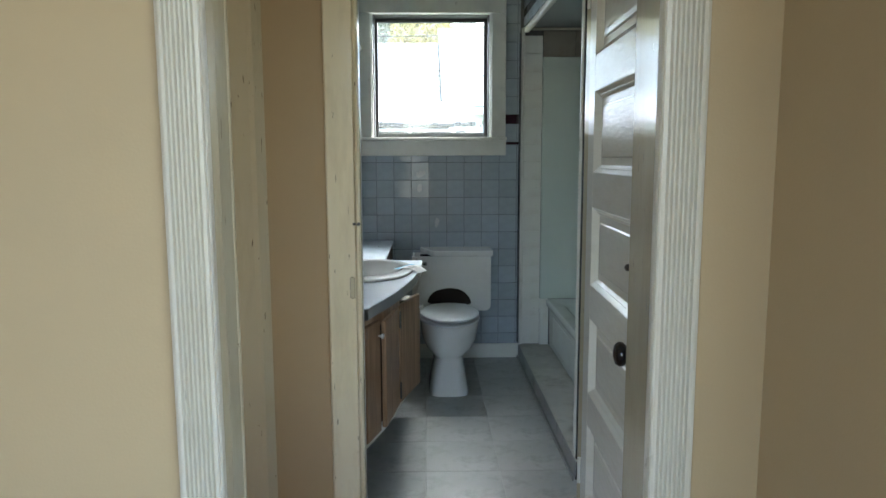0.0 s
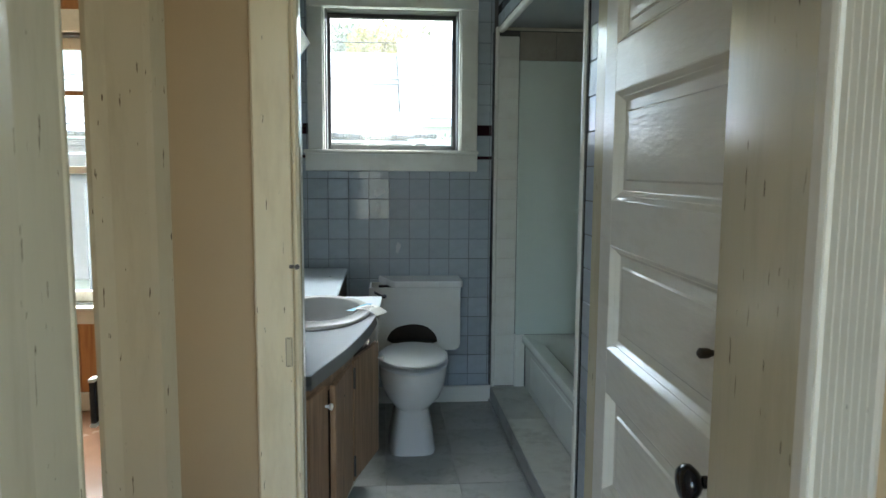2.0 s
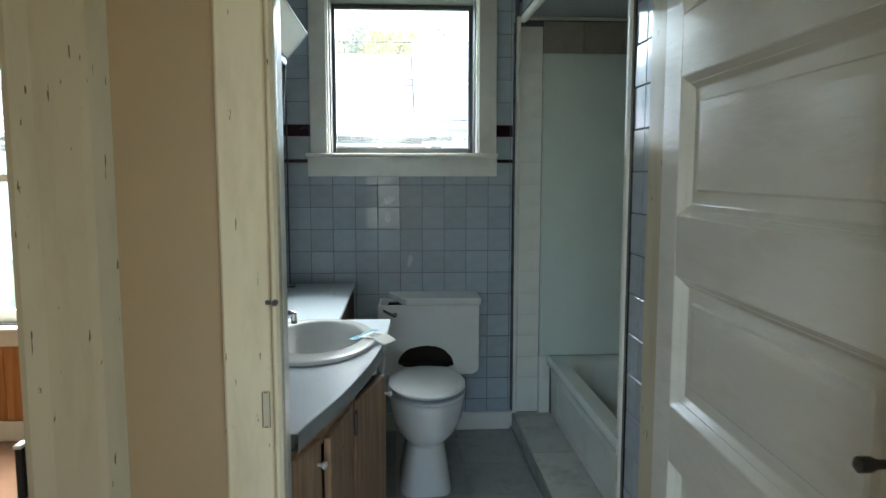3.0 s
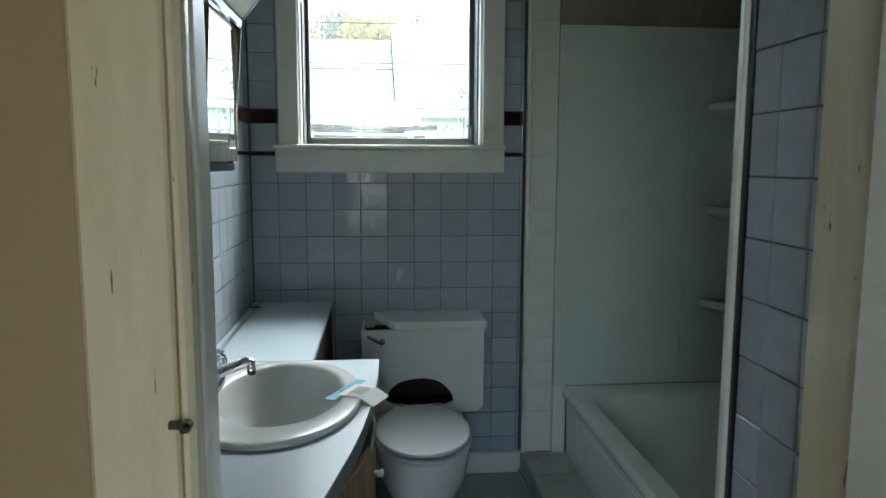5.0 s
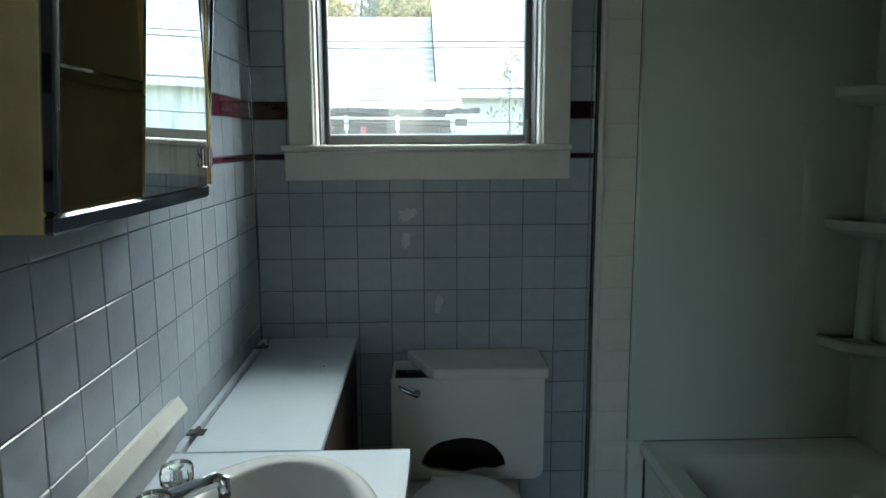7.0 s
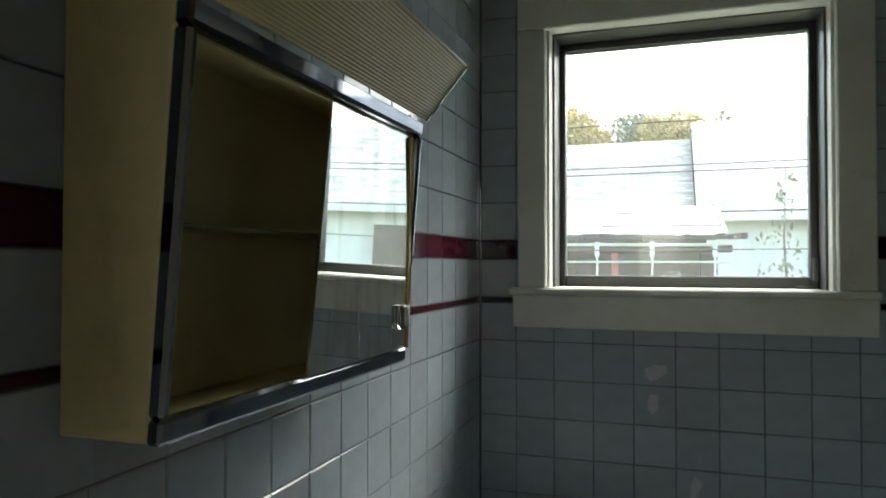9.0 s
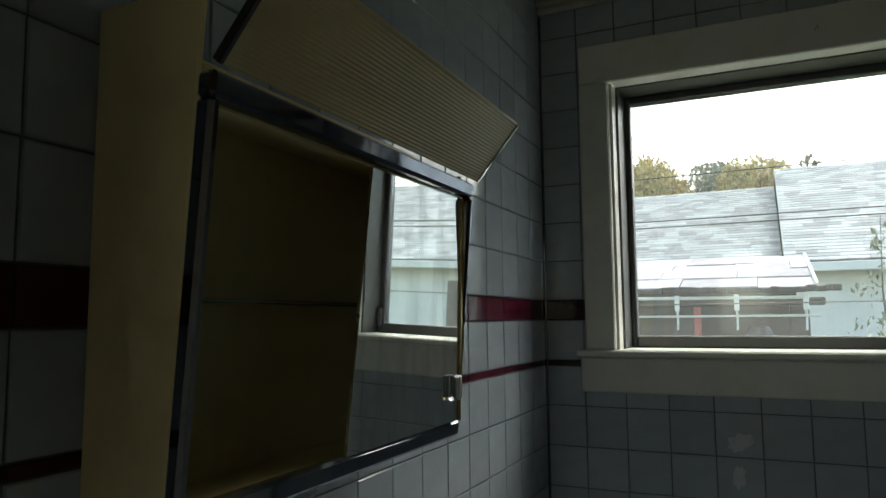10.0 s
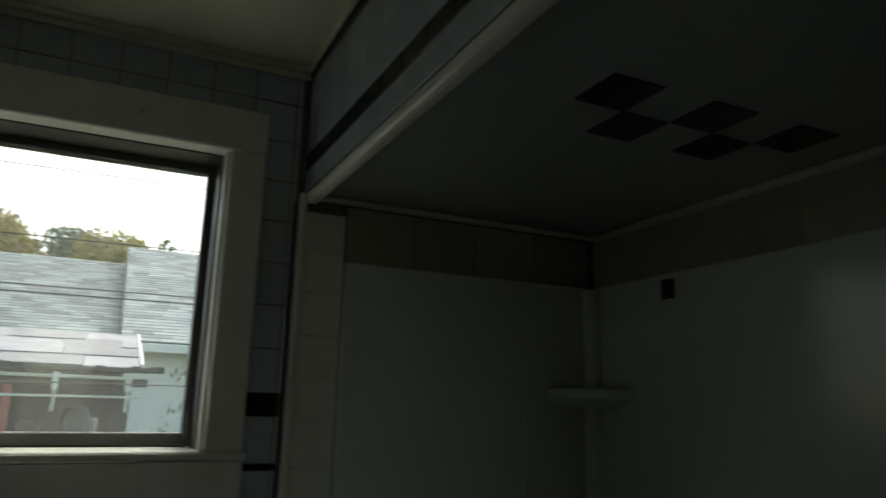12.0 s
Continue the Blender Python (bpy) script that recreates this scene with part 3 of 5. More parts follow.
# hardware on the frames
strike = thing("strike_plate", (-0.064, YD - 0.031, 0.862), "painted-over strike mortise in the cream door casing", "door hardware")
part("plate", boxes(((-0.007, 0.0, -0.036), (0.007, 0.006, 0.036)), bevel=0.002), M_CREAM_TRIM, strike)
for x in (-0.0075, 0.0068):
    part("edge_line", box((x, -0.0006, -0.034), (x + 0.0008, 0.002, 0.034)), M_STEEL_DARK, strike, "dark chipped edge")
for z in (-0.034, 0.0325):
    part("screw_slot", box((-0.003, -0.0008, z), (0.003, 0.002, z + 0.0015)), M_STEEL_DARK, strike)
bolt = thing("bolt_keeper", (-0.041, YD - 0.034, 1.068), "small rusty bolt keeper on the cream jamb", "door hardware")
part("keeper", lathe([(0.001, 0.0), (0.006, 0.001), (0.006, 0.012), (0.003, 0.02)], (0, 0, 0), 10, pose(0, 0, 0, 90, 0, 0)), M_STEEL_DARK, bolt)
part("screw", box((-0.018, -0.006, -0.004), (-0.008, 0.002, 0.004), 0.001), M_STEEL_DARK, bolt)
latch = thing("mortise_latch", (-0.514, YD - 0.03, 0.75), "black latch plate with chipped white paint on the jamb", "door hardware")
part("plate", box((-0.008, -0.012, -0.05), (0.006, 0.016, 0.05), 0.003), M_BLACK_PLASTIC, latch)
for z in (0.05, -0.058):
    part("rim", box((-0.009, -0.014, z), (0.007, 0.017, z + 0.008), 0.002), M_WHITE_PAINT, latch, "chipped white paint edge")

# ---- five-panel door, swung open into the passage ----
FX = 0.692
door = thing("door_1", (FX, 2.123, 0.0), "open ivory gloss-painted five-panel wooden door with a black knob", "door", kind="structure")
DY0, DY1, PY0, PY1, DZ1 = -0.760, 0.0, -0.674, -0.087, 1.995
door.rotation_euler = (0, 0, radians(-1.8))
OPEN = [(0.17, 0.42), (0.525, 0.77), (0.877, 1.122), (1.229, 1.474), (1.581, 1.826)]
for a, b in ((DY0, PY0), (PY1, DY1)):
    part("stile", box((0, a, 0.012), (0.035, b, DZ1), 0.002), M_DOOR_PAINT, door)
zz = [0.012] + [v for o in OPEN for v in o] + [DZ1]
for a, b in zip(zz[::2], zz[1::2]):
    part("rail", box((0.0, PY0, a), (0.035, PY1, b), 0.0012), M_DOOR_PAINT, door)
for z0, z1 in OPEN:
    bm = bmesh.new()
    rings = []
    for inset, depth in ((-0.002, 0.002), (0.0, 0.0003), (0.0012, 0.0006), (0.0105, 0.0094), (0.0115, 0.0105), (0.013, 0.0107), (0.0210, 0.0183), (0.0235, 0.0193), (0.044, 0.0193), (0.048, 0.0150), (0.064, 0.0138)):
        rings.append([(depth, PY0 + inset, z0 + inset), (depth, PY1 - inset, z0 + inset), (depth, PY1 - inset, z1 - inset), (depth, PY0 + inset, z1 - inset)])
    bm.faces.new(loft(bm, rings, cap=False)[-1])
    part("panel", bm, M_DOOR_PAINT, door)
    part("panel_back", box((0.020, PY0, z0), (0.030, PY1, z1)), M_DOOR_PAINT, door)
SIDE = pose(0, 0, 0, 0, -90, 0)
knob = part("knob", lathe([(0.006, 0.0), (0.010, 0.012), (0.010, 0.034), (0.019, 0.040), (0.028, 0.050), (0.0285, 0.058), (0.023, 0.066), (0.010, 0.070), (0.001, 0.0705)], (0, -0.706, 0.83), 28, SIDE), M_BLACK_KNOB, door, "round black glazed knob", True)
part("rose", lathe([(0.026, 0.0), (0.026, 0.003), (0.015, 0.006), (0.011, 0.013)], (0, -0.706, 0.83), 24, SIDE), M_DOOR_PAINT, door, "painted-over knob rose", True)
turn = part("bolt_turn", lathe([(0.004, 0.0), (0.005, 0.030), (0.008, 0.036), (0.008, 0.048), (0.003, 0.052)], (0, -0.710, 1.03), 14, SIDE), M_STEEL_DARK, door, "dark bolt spindle", True)
bm = bmesh.new()
loft(bm, [[(-0.001 - 0.004 * (abs(r) > 0), -0.710 + (0.022 + r) * math.cos(a), 1.012 + (0.026 + r) * math.sin(a)) for a in [2 * math.pi * k / 28 for k in range(28)]] for r in (0.0, 0.005)], cap=False)
part("bolt_ring", bm, M_WHITE_PAINT, door, "paint ring where a plate was")
for z in (0.22, 1.78):
    part("hinge", lathe([(0.006, -0.045), (0.006, 0.045)], (-0.005, 0.006, z), 10), M_DOOR_PAINT, door)

# ---- bathroom window ----
window = thing("window_1", (0.2, YB, 1.4), "white-cased bathroom window with a grey metal sash", "window", kind="structure")


def wpart(name, a, b, material, bevel=0.003, label=""):
    o = Vector((0.2, YB, 1.4))
    return part(name, box(Vector(a) - o, Vector(b) - o, bevel), material, window, label)


wpart("casing", (-0.241, YB - 0.022, 1.404), (-0.160, YB + 0.002, 2.143), M_WHITE_PAINT, 0.004)
wpart("casing", (0.574, YB - 0.022, 1.404), (0.662, YB + 0.002, 2.143), M_WHITE_PAINT, 0.004)
wpart("head_casing", (-0.241, YB - 0.024, 2.143), (0.662, YB + 0.002, 2.256), M_WHITE_PAINT, 0.004)
wpart("stool", (-0.266, YB - 0.034, 1.383), (0.670, YB + 0.0035, 1.404), M_WHITE_PAINT, 0.005)
wpart("stool_inner", (WIN[0], YB + 0.0035, 1.39), (WIN[1], YB + 0.152, 1.404), M_WHITE_PAINT, 0.002)
wpart("apron", (-0.256, YB - 0.022, 1.291), (0.665, YB + 0.002, 1.3828), M_WHITE_PAINT, 0.003)
for x in (WIN[0], WIN[1]):
    s = 0.012 if x < 0.2 else -0.012
    wpart("jamb_lining", (x, YB + 0.0025, 1.404), (x + s, YB + 0.055, 2.149), M_WHITE_PAINT, 0.001)
    # Metal channel whose dark colour also holds the shade of the reveal.
    wpart("jamb_channel", (x, YB + 0.0552, 1.404), (x + s * 1.5, YB + 0.20, 2.145), M_ALU, 0.001, "metal channel darkened for the shade of the reveal")
wpart("head_lining", (WIN[0], YB + 0.0025, 2.149), (WIN[1], YB + 0.055, 2.175), M_WHITE_PAINT, 0.001)
wpart("head_channel", (WIN[0], YB + 0.0552, 2.1452), (WIN[1], YB + 0.20, 2.175), M_ALU, 0.001)
for x0, x1 in ((-0.1465, -0.131), (0.540, 0.5595)):
    wpart("sash_stile", (x0, YB + 0.155, 1.404), (x1, YB + 0.195, 2.145), M_ALU, 0.003, "weathered metal sash")
wpart("sash_rail", (-0.131, YB + 0.155, 1.404), (0.540, YB + 0.195, 1.437), M_ALU, 0.003)
wpart("sash_rail", (-0.131, YB + 0.155, 2.123), (0.540, YB + 0.195, 2.145), M_ALU, 0.003)
pane = wpart("pane", (-0.1305, YB + 0.172, 1.4375), (0.5395, YB + 0.176, 2.1225), M_PANE, 0.0)
pane.visible_shadow = False
wpart("latch", (0.545, YB + 0.135, 1.425), (0.559, YB + 0.1548, 1.49), M_ALU, 0.003, "small metal sash latch")
wpart("latch_arm", (0.50, YB + 0.14, 1.4042), (0.55, YB + 0.154, 1.412), M_ALU, 0.002)

# pale irregular patches on single tiles of the back wall
rr_ = random.Random(21)
for cx, cz, w, h in ((0.236, 0.872, 0.016, 0.034), (0.134, 1.178, 0.030, 0.026), (0.130, 1.092, 0.016, 0.030)):
    outline = []
    for k in range(18):
        a = 2 * math.pi * k / 18
        m_ = rr_.uniform(0.65, 1.1)
        outline.append((cx + w * m_ * math.cos(a) + 0.3 * w * math.sin(a), cz + h * m_ * math.sin(a)))
    tagged(new("residue_patch", mesh_of("residue_patch", prism(outline, YB - 0.0022, YB - 0.0014, "y"), M_PALE_PATCH)), "pale irregular patch on a glazed wall tile", "stain", "residue on the tiles")

# ---- curb and bathtub ----
curb = thing("tub_curb", (0.84, 3.3, 0.0), "raised grey curb with worn tiles along the bathtub", "curb")
part("core", box((-0.080, -0.785, 0), (0.40, 0.945, 0.078)), M_CURB_EDGE, curb)
part("front", boxes(((-0.0865, -0.805, 0.018), (-0.0805, 0.945, 0.085)), bevel=0.002), M_CURB_EDGE, curb, "scuffed grey front strip")
part("shoe_strip", box((-0.096, -0.805, 0.0), (-0.087, 0.945, 0.017), 0.003), M_CURB_EDGE, curb, "dark base strip")
for k in range(6):
    a = -0.805 + k * 0.305
    part("tile", box((-0.0800, a + 0.001, 0.0785), (0.110, min(a + 0.304, 0.944), 0.0865), 0.0015), M_CURB, curb)

tub = thing("bathtub", (1.31, 3.36, 0.1), "white enamel built-in bathtub with a panelled apron", "bathtub")


def tub_ring(x0, x1, y0, y1, z, r, n=6):
    pts = []
    for cx, cy, a0 in ((x1 - r, y1 - r, 0), (x0 + r, y1 - r, 90), (x0 + r, y0 + r, 180), (x1 - r, y0 + r, 270)):
        for k in range(n + 1):
            a = radians(a0 + 90 * k / n)
            pts.append((cx + r * math.cos(a) - 1.31, cy + r * math.sin(a) - 3.36, z - 0.1))
    return pts


bm = bmesh.new()
loft(bm, [tub_ring(0.950, 1.700, 2.548, 4.222, 0.0868, 0.012), tub_ring(0.946, 1.700, 2.548, 4.222, 0.33, 0.012), tub_ring(0.928, 1.702, 2.548, 4.222, 0.345, 0.015),
          tub_ring(0.926, 1.702, 2.548, 4.222, 0.375, 0.015), tub_ring(0.936, 1.700, 2.550, 4.220, 0.386, 0.015), tub_ring(1.000, 1.655, 2.61, 4.120, 0.384, 0.11),
          tub_ring(1.020, 1.640, 2.63, 4.100, 0.370, 0.13), tub_ring(1.045, 1.62, 2.68, 4.03, 0.25, 0.14), tub_ring(1.08, 1.585, 2.80, 3.94, 0.155, 0.15), tub_ring(1.16, 1.52, 2.95, 3.82, 0.135, 0.12)])
part("basin", bm, M_TUB, tub, "", True)
part("apron_panel", box((0.9435 - 1.31, 2.62 - 3.36, 0.03), (0.951 - 1.31, 4.06 - 3.36, 0.20), 0.0035, segments=2), M_TUB, tub)
part("drain", lathe([(0.03, 0.0), (0.03, 0.004), (0.001, 0.005)], (0.03, -0.3, 0.036), 20), M_CHROME, tub, "chrome drain", True)

surround = thing("shower_surround", (1.3, YB, 0.386), "white acrylic shower surround with moulded corner shelves", "shower surround")
part("back_panel", box((-0.412, -0.030, 0.0), (0.404, -0.0045, 1.5), 0.006, segments=2), M_SURROUND, surround)
part("side_panel", box((0.386, -1.76, 0.0), (0.404, -0.0305, 1.5), 0.005), M_SURROUND, surround)
part("side_panel", box((-0.50, -1.7585, 0.0), (0.385, -1.745, 1.5), 0.005), M_SURROUND, surround)
part("seam_strip", box((0.135, -0.0335, 0.02), (0.142, -0.030, 1.12), 0.001), M_SURROUND, surround)
cove = [(0.386, -0.16)] + [(0.386 - 0.16 + 0.16 * math.cos(radians(a)) * 1.0 - 0.0, -0.03 - 0.16 + 0.16 * math.sin(radians(a))) for a in range(0, 91, 10)] + [(0.24, -0.030), (0.386, -0.030)]
col = [(0.386, -0.067)] + [(0.386 - 0.035 * math.sin(radians(a)) * 1.0, -0.067 + 0.035 * (1 - math.cos(radians(a)))) for a in range(10, 90, 10)] + [(0.349, -0.030), (0.386, -0.030)]
part("corner_column", prism(col, 0.02, 1.49), M_SURROUND, surround, "", True)
for z in (0.345, 0.74, 1.165):
    bm = bmesh.new()
    def arc(r, h):
        return [(0.385, -0.031, h)] + [(0.385 - r * math.cos(radians(a)), -0.031 - r * math.sin(radians(a)), h) for a in range(0, 91, 9)]
    loft(bm, [arc(0.10, z - 0.03), arc(0.150, z - 0.008), arc(0.165, z), arc(0.168, z + 0.025), arc(0.160, z + 0.030), arc(0.150, z + 0.022), arc(0.06, z + 0.014)])
    part("corner_shelf", bm, M_SURROUND, surround, "", True)
outlet = thing("shower_outlet", (1.6855, 3.892, 1.842), "small dark square opening of a removed shower pipe", "shower fitting")
part("plate", box((-0.004, -0.025, -0.027), (0.0, 0.025, 0.027), 0.002), M_BLACK_PLASTIC, outlet)

# ---- toilet ----
toilet = thing("toilet", (0.305, 3.9, 0.0), "white porcelain toilet with a broken tank and lid", "toilet")
ox, oy = 0.305, 3.9


def tring(cx, cy, z, rx, ry, power=2.0, n=40):
    return ring(cx - ox, cy - oy, z, rx, ry, n, power)


bm = bmesh.new()
loft(bm, [tring(0.288, 3.70, 0.0, 0.110, 0.20, 4.5), tring(0.288, 3.70, 0.012, 0.110, 0.20, 4.5), tring(0.289, 3.705, 0.10, 0.094, 0.188, 4.2), tring(0.290, 3.71, 0.185, 0.080, 0.178, 3.6), tring(0.291, 3.71, 0.200, 0.082, 0.180, 3.0),
          tring(0.292, 3.705, 0.215, 0.100, 0.194, 2.5), tring(0.295, 3.70, 0.245, 0.130, 0.212, 2.3), tring(0.296, 3.70, 0.29, 0.150, 0.223, 2.2), tring(0.296, 3.70, 0.345, 0.159, 0.228, 2.1), tring(0.297, 3.70, 0.375, 0.160, 0.228, 2.1), tring(0.297, 3.70, 0.385, 0.154, 0.222, 2.1)])
part("bowl", bm, M_PORCELAIN, toilet, "", True)
bm = bmesh.new()
loft(bm, [tring(0.300, 3.98, 0.24, 0.10, 0.13, 4), tring(0.300, 3.98, 0.30, 0.13, 0.16, 4), tring(0.302, 4.0, 0.352, 0.17, 0.20, 4)])
part("tank_ledge", bm, M_PORCELAIN, toilet, "", True)
bm = bmesh.new()
loft(bm, [tring(0.297, 3.695, 0.3862, 0.152, 0.218), tring(0.297, 3.695, 0.388, 0.165, 0.231), tring(0.297, 3.695, 0.399, 0.167, 0.233), tring(0.297, 3.695, 0.4025, 0.163, 0.229), tring(0.297, 3.695, 0.4028, 0.145, 0.21)])
part("seat", bm, M_SEAT, toilet, "", True)
bm = bmesh.new()
loft(bm, [tring(0.297, 3.70, 0.4075, 0.150, 0.218), tring(0.297, 3.70, 0.4085, 0.161, 0.229), tring(0.297, 3.70, 0.411, 0.164, 0.232), tring(0.297, 3.70, 0.419, 0.164, 0.232), tring(0.297, 3.70, 0.4225, 0.160, 0.228), tring(0.297, 3.70, 0.4235, 0.150, 0.218), tring(0.297, 3.70, 0.4245, 0.09, 0.14), tring(0.297, 3.7, 0.425, 0.02, 0.03)])
part("seat_lid", bm, M_SEAT, toilet, "", True).location.z = 0.004
for x, y, z in ((0.18, 3.62, 0.4026), (0.41, 3.62, 0.4026), (0.297, 3.50, 0.4026)):
    part("lid_bumper", box((x - ox - 0.012, y - oy - 0.006, z), (x - ox + 0.012, y - oy + 0.006, 0.4125), 0.001), M_SEAT, toilet)
for x in (0.22, 0.385):
    part("lid_hinge", box((x - ox - 0.02, 0.0, 0.386), (x - ox + 0.02, 0.035, 0.42), 0.006, segments=2), M_SEAT, toilet)


def rrect(x0, x1, z0, z1, r, n=5, top_square=True):
    pts = []
    for cx, cz, a0, rr in ((x1, z1, 0, 0.004), (x0, z1, 90, 0.004), (x0, z0, 180, r), (x1, z0, 270, r)):
        sx, sz = (-rr if cx == x1 else rr), (-rr if cz == z1 else rr)
        for k in range(n + 1):
            a = radians(a0 + 90 * k / n)
            pts.append((cx + sx + rr * math.cos(a) - ox, cz + sz + rr * math.sin(a)))
    return pts


rnd = random.Random(4)
hole = [(0.305 + 0.134 * math.cos(radians(a)) - ox, 0.388 + 0.108 * math.sin(radians(a)) ** 0.85 + rnd.uniform(-0.002, 0.002)) for a in range(4, 177, 8)]
hole += [(0.305 - 0.134 + 0.268 * k / 8 - ox, 0.384 + 0.006 * math.sin(k * 1.3) + rnd.uniform(-0.003, 0.003)) for k in range(1, 8)]
front = part("tank_front", plate_with_hole(rrect(0.082, 0.558, 0.355, 0.689, 0.035), [hole], 4.030 - oy, 4.044 - oy), M_PORCELAIN, toilet, "tank front with a broken half-moon hole")
bevelled(front, 0.004)
part("tank_back", prism(rrect(0.086, 0.554, 0.358, 0.689, 0.03), 4.208 - oy, 4.218 - oy, "y"), M_PORCELAIN, toilet)
for x0, x1 in ((0.082, 0.094), (0.546, 0.558)):
    part("tank_side", box((x0 - ox, 4.0441 - oy, 0.375), (x1 - ox, 4.208 - oy, 0.689), 0.003), M_PORCELAIN, toilet)
# Near-black sheets line the tank behind its broken front.
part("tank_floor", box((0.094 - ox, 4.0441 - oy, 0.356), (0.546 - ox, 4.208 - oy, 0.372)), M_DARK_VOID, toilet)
part("tank_liner", boxes(((0.0945 - ox, 4.19 - oy, 0.372), (0.5455 - ox, 4.2075 - oy, 0.66)), ((0.0945 - ox, 4.05 - oy, 0.372), (0.10 - ox, 4.19 - oy, 0.66)), ((0.54 - ox, 4.05 - oy, 0.372), (0.5455 - ox, 4.19 - oy, 0.66))), M_DARK_VOID, toilet, "near-black lining inside the tank")
bm = prism([(0.212 - ox, 4.012 - oy), (0.56 - ox, 4.010 - oy), (0.570 - ox, 4.020 - oy), (0.570 - ox, 4.22 - oy), (0.56 - ox, 4.226 - oy), (0.128 - ox, 4.226 - oy), (0.150 - ox, 4.16 - oy), (0.172 - ox, 4.11 - oy), (0.19 - ox, 4.05 - oy)], 0.690, 0.724)
bevelled(part("tank_lid", bm, M_PORCELAIN, toilet, "tank lid with a broken corner"), 0.007, 3)
part("float_arm", boxes(((0.13 - ox, 4.08 - oy, 0.672), (0.225 - ox, 4.11 - oy, 0.694)), ((0.15 - ox, 4.07 - oy, 0.5), (0.18 - ox, 4.12 - oy, 0.672)), bevel=0.004), M_BLACK_PLASTIC, toilet, "black flush mechanism")
bm = tube([(0.105 - ox, 4.012 - oy, 0.672), (0.118 - ox, 4.010 - oy, 0.664), (0.145 - ox, 4.008 - oy, 0.650), (0.165 - ox, 4.008 - oy, 0.645)], 0.006, 10, [0.005, 0.006, 0.007, 0.011])
lever = part("flush_lever", bm, M_CHROME, toilet, "chrome flush lever", True)
part("lever_boss", lathe([(0.011, 0.0), (0.011, 0.012), (0.006, 0.022)], (0.162 - ox, 4.030 - oy, 0.645), 14, pose(0, 0, 0, 90, 0, 0)), M_CHROME, toilet, "", True)

# ---- vanity ----
CZ = 0.763


def edge_x(y):
    """The bowed front edge of the counter."""
    ys = [2.20, 2.27, 2.353, 2.474, 2.668, 2.78, 2.93, 3.06, 3.30, 3.40]
    xs = [-0.042, -0.020, 0.004, 0.043, 0.083, 0.106, 0.124, 0.138, 0.150, 0.150]
    return float(np.interp(y, ys, xs))


def smooth_edge(y):
    return sum(edge_x(min(3.40, max(2.20, y + d))) for d in (-0.08, -0.04, 0, 0.04, 0.08)) / 5


SX, SY = -0.096, 3.035
YS = [2.236 + (3.375 - 2.236) * k / 24 for k in range(25)]
counter = thing("countertop", (0, 3.0, CZ), "white laminate vanity counter with a bowed grey edge", "countertop")


def counter_outline(off, xback):
    return [(xback, 2.236)] + [(smooth_edge(y) - off, y) for y in YS] + [(xback, 3.375)]


bm = bmesh.new()
top_out = counter_outline(0.0, XL + 0.002)
hole_pts = [(SX + 0.185 * math.cos(2 * math.pi * k / 36), SY + 0.262 * math.sin(2 * math.pi * k / 36)) for k in range(36)]
for lp in (top_out, hole_pts):
    vs = [bm.verts.new((x, y - 3.0, -0.004)) for x, y in lp]
    for i in range(len(vs)):
        bm.edges.new((vs[i], vs[(i + 1) % len(vs)]))
bmesh.ops.triangle_fill(bm, edges=bm.edges[:], use_beauty=True, use_dissolve=False)
g = bmesh.ops.extrude_face_region(bm, geom=bm.faces[:])
bmesh.ops.translate(bm, vec=(0, 0, 0.004), verts=[v for v in g["geom"] if isinstance(v, bmesh.types.BMVert)])
part("top", bm, M_COUNTER, counter)
bm = bmesh.new()
front = [(smooth_edge(y), y - 3.0) for y in YS]
loft(bm, [[(x, y, -0.0045) for x, y in front], [(x, y, -0.042) for x, y in front], [(x - 0.02, y, -0.042) for x, y in front], [(x - 0.02, y, -0.0045) for x, y in front]], cap=False, closed=False)
part("edge_band", bm, M_COUNTER_EDGE, counter, "grey laminate edge band")
part("end_band", box((XL + 0.32, 0.3755, -0.042), (0.149, 0.378, -0.0002)), M_COUNTER_EDGE, counter)

BZ = 0.7635
bench = thing("corner_bench", (0, 3.8, 0), "low laminate-topped box with a hinged lid in the corner", "cabinet")
part("top", box((-0.328, -0.4215, 0.745), (-0.040, 0.446, BZ), 0.002), M_COUNTER, bench, "white laminate lid")
part("back_strip", box((XL + 0.003, -0.418, 0.745), (-0.3405, 0.446, BZ), 0.002), M_COUNTER, bench)
# Core and side carry deep shade in their colour instead of wood.
part("core", box((XL + 0.003, -0.416, 0.05), (-0.063, 0.446, 0.690)), M_CAB_SHADE, bench)
part("side", box((-0.062, -0.416, 0.0), (-0.045, 0.446, 0.7448)), M_CAB_SHADE, bench)
for y in (-0.32, 0.345):
    hg = part("hinge", boxes(((-0.354, y - 0.016, BZ), (-0.314, y + 0.016, BZ + 0.003)), ((-0.339, y - 0.022, BZ + 0.001), (-0.331, y + 0.022, BZ + 0.008)), bevel=0.001), M_STEEL_DARK, bench, "small tarnished butterfly hinge")
part("screw", lathe([(0.004, 0.0), (0.003, 0.002)], (-0.11, 0.14, BZ), 8), M_STEEL_DARK, bench)

vanity = thing("vanity_cabinet", (0, 2.8, 0), "worn brown wood-grain vanity cabinet with a door ajar", "cabinet")
ys = [2.236 + (3.36 - 2.236) * k / 16 for k in range(17)]
body = [(XL + 0.004, 2.236)] + [(smooth_edge(y) - 0.052, y) for y in ys] + [(XL + 0.004, 3.36)]
# Body and toe kick get the same painted shade.
part("body", prism([(x, y - 2.8) for x, y in body], 0.225, 0.585), M_CAB_SHADE, vanity)
